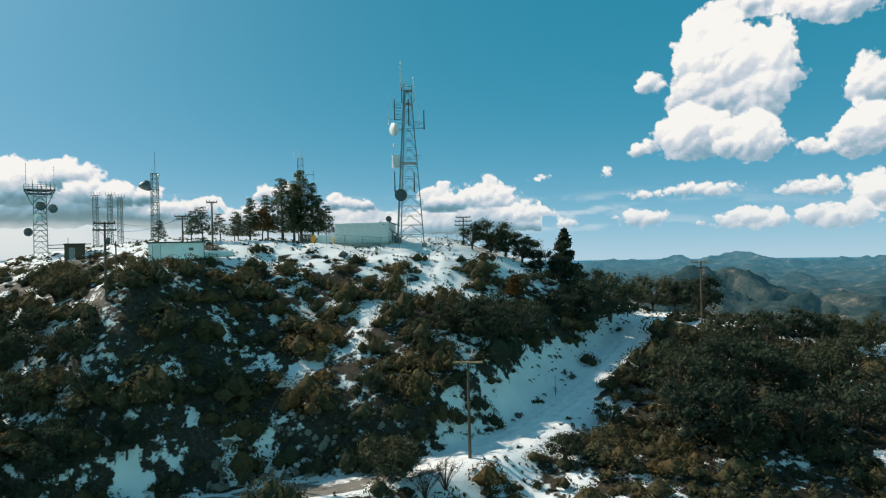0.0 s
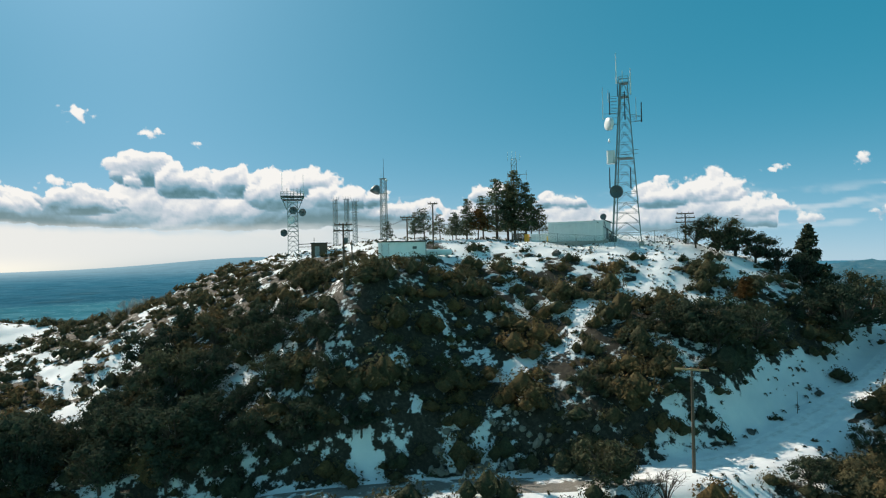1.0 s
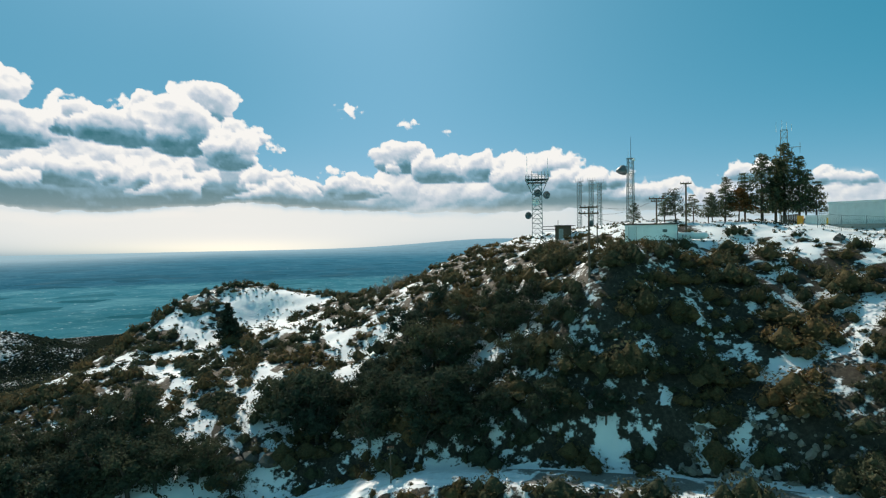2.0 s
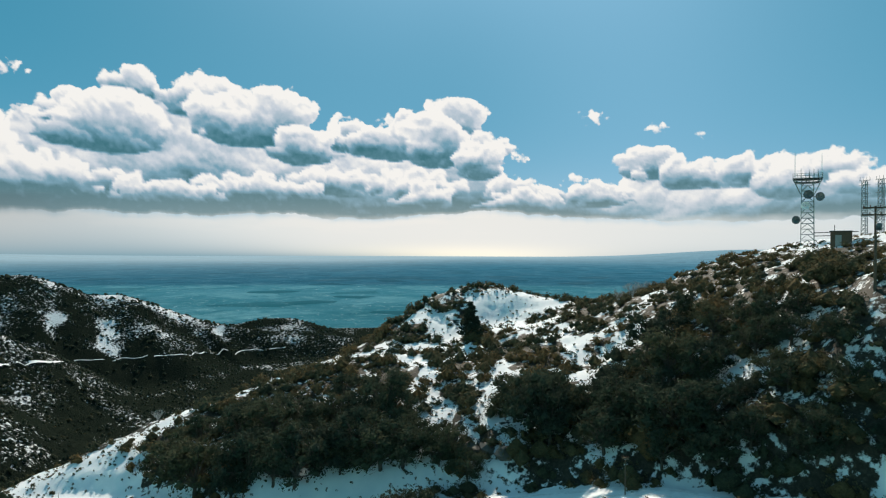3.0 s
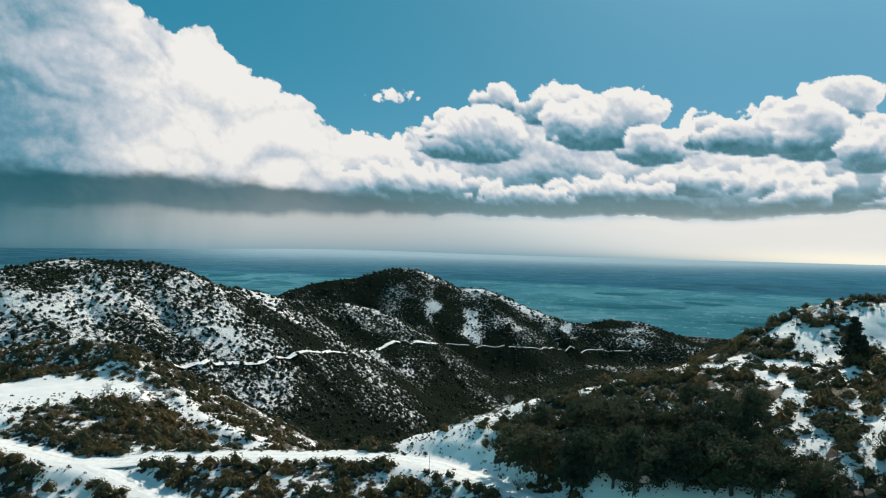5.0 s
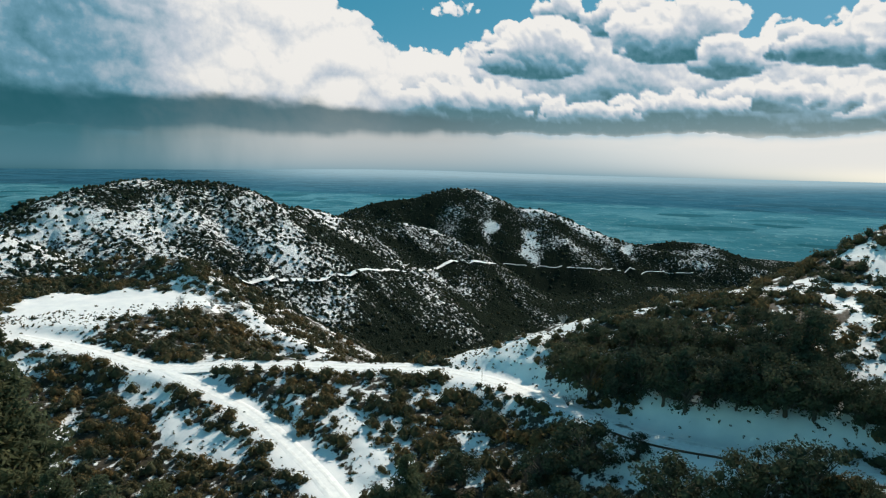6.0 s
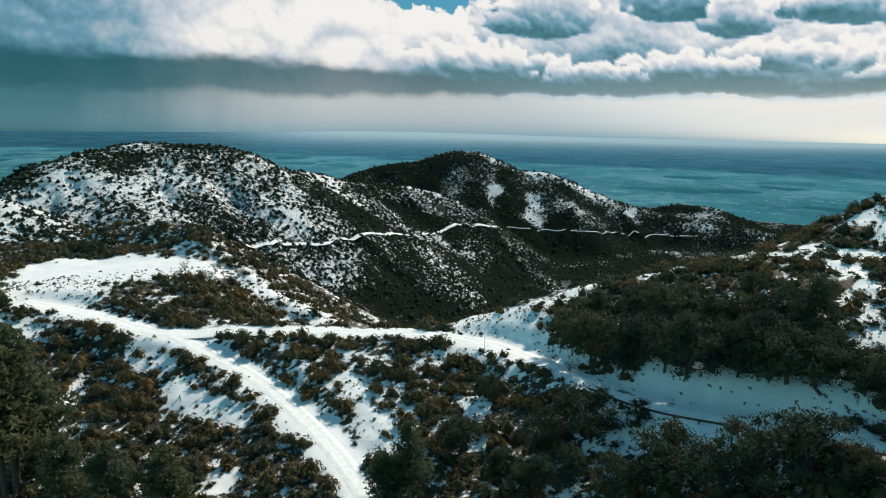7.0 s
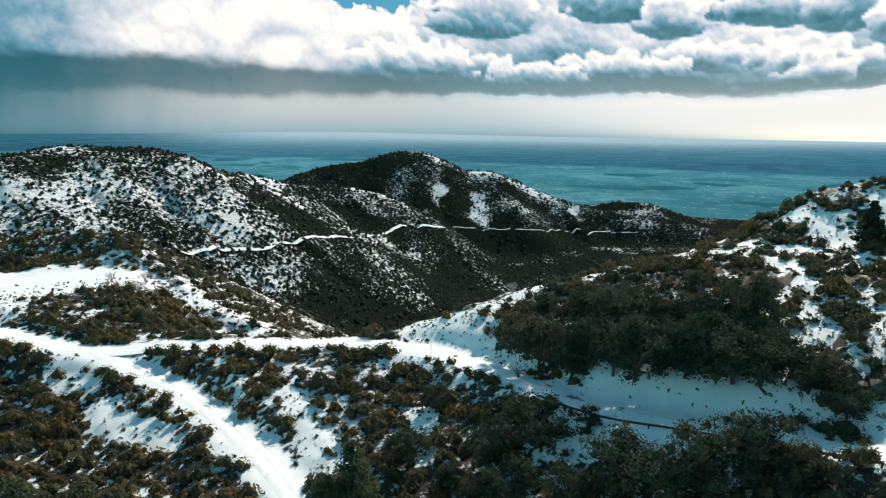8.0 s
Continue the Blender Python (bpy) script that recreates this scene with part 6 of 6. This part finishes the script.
def dark_hut():
    at = (-60.5, 95.3, ground_at(-60.6, 94.2) - .05)
    root = thing("dark_shed", "small dark brown shed with a paler door", "building", at, 30)
    part("wall", box(-1.35, 1.35, -1.1, 1.2, -.4, 2.35), TIMBER, root)
    part("roof", box(-1.5, 1.5, -1.3, 1.4, 2.35, 2.5), ROOFING, root)
    part("door", box(-.75, .05, -1.15, -1.1, 0, 1.85, .01), CONCRETE, root, "pale grey door")
    for px in (-1.35, 1.3):
        part("corner_board", box(px - .02, px + .08, -1.13, -1.1, -.3, 2.34, .01), TIMBER, root)
    part("vent_pipe", rod((-.9, 0, 2.5), (-.9, 0, 3.4), .05, .05, 8), DARK_STEEL, root)


def yard():
    g = ground_at(-24.0, 105.6)
    unit = thing("generator_cabinet", "low white generator cabinet in the yard", "cabinet", (-23.4, 106.2, g), -6)
    part("body", box(-1.55, 1.55, -.6, .6, 0, 1.25, .05), PALE, unit)
    part("lid", box(-1.6, 1.6, -.65, .65, 1.25, 1.36, .05), PALE, unit)
    for k in range(3):
        part("door", box(-1.5 + k * 1.0, -.54 + k * 1.0, -.63, -.6, .1, 1.15, .01), PANEL, unit)
    box_ = thing("orange_cabinet", "upright bright orange steel cabinet", "cabinet", (-25.6, 105.6, g), -6)
    part("body", box(-.36, .36, -.35, .35, 0, 1.35, .04), ORANGE, box_)
    part("door", box(-.32, .32, -.38, -.35, .08, 1.28, .01), ORANGE, box_)
    part("base", box(-.4, .4, -.4, .4, -.25, .02), CONCRETE, box_)
    post = thing("bollard", "short yellow steel bollard in the yard", "bollard", (-21.9, 104.6, ground_at(-21.9, 104.6)))
    part("post", rod((0, 0, -.2), (0, 0, 1.0), .1, .1, 10), YELLOW, post)
    part("cap", spun([(0, .1), (.06, .07), (.08, 0)], (0, 0, 1.0), (0, 0, 1), 10), YELLOW, post)
    slats = thing("slat_fence", "grey weathered timber slat screen", "fence")
    for k in range(11):
        x, y = -28.6 + .25 * k, 107.2 - .05 * k
        z = ground_at(x, y)
        part("slat", box(x - .1, x + .1, y - .02, y + .02, z - .1, z + 1.5, .01), POLE_WOOD, slats)
    part("rail", bar((-28.7, 107.26, ground_at(-28.7, 107) + 1.2), (-26.0, 106.75, ground_at(-26, 106.7) + 1.2), .08), POLE_WOOD, slats)
    part("rail", bar((-28.7, 107.26, ground_at(-28.7, 107) + .4), (-26.0, 106.75, ground_at(-26, 106.7) + .4), .08), POLE_WOOD, slats)
    tank = thing("gas_tank", "long white horizontal gas tank on short feet", "tank", (-35.2, 88.6, ground_at(-35.2, 88.2)), 22)
    part("shell", spun([(-2.0, 0), (-1.98, .2), (-1.85, .40), (-1.6, .48), (1.6, .48), (1.85, .40), (1.98, .2), (2.0, 0)], (0, 0, .75), (1, 0, 0), 18), PALE, tank, shade=True)
    part("dome", spun([(0, .16), (.16, .16), (.2, 0)], (0, 0, 1.2), (0, 0, 1), 12), PALE, tank)
    for s in (-1.2, 1.2):
        part("foot", box(s - .12, s + .12, -.35, .35, -.15, .42, .02), CONCRETE, tank)


def chain_fence():
    """Posts, rails and wires round the yard."""
    root = thing("chain_link_fence", "grey chain-link fence on steel posts round the tower yard", "fence")
    path = [(-22.5, 101.6), (-19.5, 101.2), (-16.5, 100.8), (-13.5, 100.4), (-10.5, 100.6), (-7.0, 102.2), (-4.8, 105.0), (-3.0, 108.0), (-1.5, 111.0), (0.5, 114.0)]
    tops = []
    for x, y in path:
        z = ground_at(x, y)
        part("post", rod((x, y, z - .3), (x, y, z + 2.2), .045, .045, 8), STEEL, root)
        tops.append((x, y, z))
    for (x, y, z), (x2, y2, z2) in zip(tops, tops[1:]):
        part("top_rail", bar((x, y, z + 2.12), (x2, y2, z2 + 2.12), .045), STEEL, root)
        for h in (.25, .7, 1.15, 1.6):
            part("wire", bar((x, y, z + h), (x2, y2, z2 + h), .014), STEEL, root)
        n = 12
        for i in range(n):
            u, v = i / n, (i + 1) / n
            for a, b in ((u, v), (v, u)):
                p = np.array((x, y, z)) * (1 - a) + np.array((x2, y2, z2)) * a
                q = np.array((x, y, z)) * (1 - b) + np.array((x2, y2, z2)) * b
                part("mesh_strand", bar(p + (0, 0, .1), q + (0, 0, 2.1), .012), STEEL, root)


def pole_thing(x, y, top, arms, label, arm_wood=None, can=False, thick=.15, turn=0, sink=.3):
    """A timber utility pole: arms of (below the top, length)."""
    g = ground_at(x, y)
    root = thing("utility_pole", label, "utility pole", (x, y, g), turn, "utility poles")
    h = top - g
    part("pole", rod((0, 0, -sink), (0, 0, h), thick, thick * .72, 10), POLE_WOOD, root)
    for d, ln in arms:
        arm = part("crossarm", bar((-ln / 2, -.16, h - d), (ln / 2, -.16, h - d), .14, .17), arm_wood or POLE_WOOD, root)
        for s in (-.46, -.2, .2, .46):
            part("insulator", spun([(0, .03), (.05, .06), (.1, .05), (.16, .06), (.2, 0)], (s * ln, -.16, h - d + .08), (0, 0, 1), 8), CERAMIC, arm)
        for s in (-1, 1):
            part("brace", bar((s * ln * .3, -.18, h - d), (0, -.14, h - d - ln * .24), .05), STEEL, root)
    if can:
        part("transformer", spun([(0, 0), (.02, .24), (.7, .26), (.78, .2), (.82, 0)], (.32, -.3, h - 2.6), (0, 0, 1), 14), GREY_SKIN, root, "grey pole transformer", True)
    return root


def wire(a, b, sag, name="power_line", label="thin sagging power cable"):
    n = 14
    p = [np.array(a) * (1 - i / n) + np.array(b) * (i / n) - np.array((0, 0, sag * 4 * (i / n) * (1 - i / n))) for i in range(n + 1)]
    ob = new(name, mesh_from(name, *tube(p, [.018] * (n + 1), 5), [CABLE], None, True))
    tagged(ob, label, "cable", "overhead cables")


def poles():
    pole_thing(0.05, 61.0, -11.0, [(.15, 2.9)], "brown timber utility pole with a pale crossarm, beside the road", ARM_WOOD, turn=-4, thick=.17)
    pole_thing(-40.4, 69.1, 3.8, [(.2, 2.2), (.95, 2.4)], "timber utility pole with two crossarms and a transformer", None, True, turn=24)
    pole_thing(-36.2, 88.9, 7.4, [(.12, 1.5)], "plain brown utility pole beside the white hut", turn=20)
    pole_thing(-41.5, 91.0, 5.6, [(.1, 2.2), (.5, 1.6)], "short utility pole with two crossarms", turn=24)
    pole_thing(-44.4, 78.3, 1.8, [], "short bare timber post", thick=.11)
    pole_thing(33.0, 89.1, -2.6, [(.2, 2.6), (1.2, .4)], "tall utility pole rising among the roadside oaks", ARM_WOOD, turn=-20)
    pole_thing(-.2, 110.0, 5.4, [(.1, 2.6), (.8, 3.0), (1.5, 3.0)], "dark utility pole with three crossarms behind the trees", turn=0)
    pole_thing(-49.8, 44.0, -21.9, [(.1, .7)], "thin weathered post beside the snowy road", thick=.07, turn=45)
    for x, y, top in ((-98.5, -10.6, 2.5), (10.6, 76.5, 2.4), (-13.4, 74.0, 2.0)):
        g = ground_at(x, y)
        s = thing("snow_stake", "thin snow marker stake beside the road", "stake", (x, y, g), 0, "snow stakes")
        part("stake", rod((0, 0, -.2), (0, 0, top), .03, .025, 6), POLE_WOOD, s)
        part("cap", spun([(0, .035), (.04, .03), (.06, 0)], (0, 0, top), (0, 0, 1), 8), PALE, s)
    g = ground_at(26.2, 106.8)
    s = thing("gate_post", "stout dark gate post in the snow", "post", (26.2, 106.8, g), 0)
    part("post", rod((0, 0, -.3), (0, 0, 1.9), .14, .13, 10), DARK_STEEL, s)
    part("hinge", bar((0, -.2, 1.3), (0, .2, 1.3), .1), DARK_STEEL, s)
    wire((-39.6, 69.2, 3.7), (-41.2, 91.0, 5.4), .8)
    wire((-41.2, 69.0, 3.0), (-42.4, 90.8, 5.1), .9)
    wire((-41.0, 69.2, 3.0), (-43.0, 83.0, 2.0), .4)
    wire((-41.5, 91.0, 5.4), (-36.2, 88.9, 7.2), .3)
    wire((-36.2, 88.9, 7.2), (-38.0, 84.6, 2.0), .2)


EDGE = 2.75          # from the road's middle to the rail


def guard_rail():
    root = thing("guard_rail", "low rusted guard rail along the outer edge of the road", "guard rail")
    d = np.gradient(ROAD_LINE[:, :2], axis=0)
    d /= np.linalg.norm(d, axis=1)[:, None]
    edge = ROAD_LINE[:, :2] + np.c_[-d[:, 1], d[:, 0]] * EDGE
    on = [i for i in range(len(edge)) if -84 < edge[i, 0] < -58 and 5 < edge[i, 1] < 40]
    z = height(edge[:, 0], edge[:, 1])
    last = None
    for n, i in enumerate(on):
        p = np.array((edge[i, 0], edge[i, 1], z[i]))
        if n % 2 == 0:
            part("post", bar(p - (0, 0, .3), p + (0, 0, .62), .14), RUST, root)
        if last is not None:
            part("beam", bar(last + (0, 0, .5), p + (0, 0, .5), .08, .26), RUST, root)
        last = p


def rock_shape(seed):
    rng = np.random.RandomState(seed)
    v, f = lump(np.zeros(3), np.array((1, .8, .75)), rng, 6, 4, .34)
    return v, f


def rocks():
    rng = np.random.RandomState(3)
    meshes = [mesh_from("rock", *rock_shape(s), [ROCK]) for s in range(6)]
    root = thing("rock_outcrop", "broken pale rock face in the road cutting", "rock")
    for _ in range(150):
        x = rng.uniform(-25, -6)
        up = rng.uniform(0, 1) ** 1.3
        y = np.interp(x, [-26, -18, -10, -4], [58.0, 60.0, 61.6, 63.4]) + 4.2 * up
        s = rng.uniform(.10, .55) ** 1.2 * (1.2 - .5 * up)
        ob = new("rock", meshes[rng.randint(6)])
        ob.parent = root
        ob.matrix_world = Matrix.LocRotScale((x, y, ground_at(x, y) + s * .15), Euler(rng.uniform(-1.2, 1.2, 3)), Vector((s * rng.uniform(.6, 1.3), s, s * rng.uniform(.8, 2.0))))
    dark = [mesh_from("boulder", *rock_shape(s + 9), [DARK_ROCK]) for s in range(3)]
    for x, y, s in ((-19.0, 97.5, .9), (-70.0, 37.0, 1.5), (-68.5, 38.6, 1.2), (-72.5, 33.2, .9), (-66.6, 39.8, 1.6), (-65.4, 41.0, 1.3), (-3.0, 88.5, .5), (13.5, 81.5, .55), (-64.8, 34.8, .35), (5.6, 71.0, .5), (-61.5, 28.8, .3)):
        ob = new("boulder", dark[int(abs(x)) % 3])
        ob.matrix_world = Matrix.LocRotScale((x, y, ground_at(x, y) + s * .25), Euler((.2, .3, x)), Vector((s, s, s * .9)))
        tagged(ob, "dark weathered boulder half sunk in snow", "rock", "boulders on the slope")


def twig_shape(seed, stems=26, tips=9):
    """A leafless bush 1 unit tall."""
    rng = np.random.RandomState(seed)
    pieces = []
    for _ in range(stems):
        a, q = rng.uniform(0, 6.28), rng.uniform(.15, .6)
        tip = np.array((math.cos(a) * q, math.sin(a) * q, rng.uniform(.6, 1)))
        mid = tip * (.4, .4, .55)
        pieces.append(tube([(0, 0, -.05), mid, tip], [.016, .010, .004], 3))
        for _ in range(tips):
            u = rng.uniform(.4, 1)
            p = mid + (tip - mid) * u
            pieces.append(tube([p, p + rng.normal(size=3) * (.10, .10, .07) + (0, 0, .08)], [.006, .003], 3))
    return joined(pieces)


def bare_bushes():
    for name, label, m, spots in (
            ("bare_bush", "leafless grey-brown bush beside the road", BARK, ((-2.2, 56.2, 2.6), (-4.0, 55.4, 2.2), (-1.0, 54.6, 1.8), (-60.5, -13.5, 3.0), (-88.5, 3.0, 1.6))),
            ("frosted_bush", "leafless bush white with frost on the ridge", TWIG_FROST, ((-97.5, 87.5, 3.0), (-95.5, 89.0, 2.6), (-99.5, 86.0, 2.2), (-131, -86, 2.2), (-134, -80, 2.4), (-128, -78, 2.0), (-138, -76, 2.2), (-61, -58, 2.5), (-122, 2, 1.8)))):
        meshes = [mesh_from(name, *twig_shape(s), [m]) for s in (1, 2, 3)]
        for k, (x, y, h) in enumerate(spots):
            ob = new(name, meshes[k % 3])
            ob.matrix_world = pose(x, y, ground_at(x, y), 0, 0, 57 * k) @ Matrix.Diagonal((h * 1.2, h * 1.2, h, 1))
            tagged(ob, label, "bush", name + " group")


def summit_trees():
    pines = tree_kinds("summit_pine", [pine_shape(s, 17, .165, .16, .05, 34, .027) for s in (41, 42, 43)], LEAF_PINE, "pine", "tree")
    place_trees(pines, [(-29.9, 114.0, 12.8), (-32.6, 111.5, 11.2), (-27.6, 113.4, 10.4), (-36.6, 105.9, 7.6), (-31.2, 113.9, 10.4)], 8, "broad dark green pine on the snowy summit", "tree", "summit pines", 2)
    thin = tree_kinds("thin_pine", [pine_shape(s, 10, .20, .24, .09, 30, .032) for s in (44, 45)], LEAF_PINE, "pine", "tree")
    place_trees(thin, [(-26.4, 112.5, 8.0), (-34.8, 110, 8.0), (-44.0, 99.5, 4.8), (-42.5, 100.5, 5.4), (-40.0, 101.5, 4.4), (-38.8, 104.5, 5.2), (-51.8, 104.5, 3.6), (-25.2, 113.5, 6.2), (-37.6, 103.0, 4.6)], 9,
                "thin open-crowned pine on the summit", "tree", "summit pines", 4)
    tan = tree_kinds("dead_pine", [pine_shape(s, 9, .26, .40, .10, 26, .055) for s in (46,)], LEAF_TAN, "pine", "tree")
    place_trees(tan, [(-34.7, 106.5, 5.6), (6.8, 88.2, 4.2)], 10, "dry tan-coloured dying tree", "tree", "", 4)
    small = tree_kinds("small_pine", [pine_shape(s, 8, .34, .22, .10, 30, .07) for s in (47,)], LEAF_PINE, "pine", "tree")
    place_trees(small, [(-103.5, -110.0, 5.2), (-97.5, -102.0, 3.4)], 11, "small windswept pine at the edge of the snowfield", "tree", "", 5)
    for k in (pines, thin, tan, small):
        retire(k)


main_mast()
platform_mast()
twin_masts()
horn_mast()
far_mast()
grey_hut()
white_hut()
dark_hut()
yard()
chain_fence()
poles()
guard_rail()
rocks()
bare_bushes()
summit_trees()
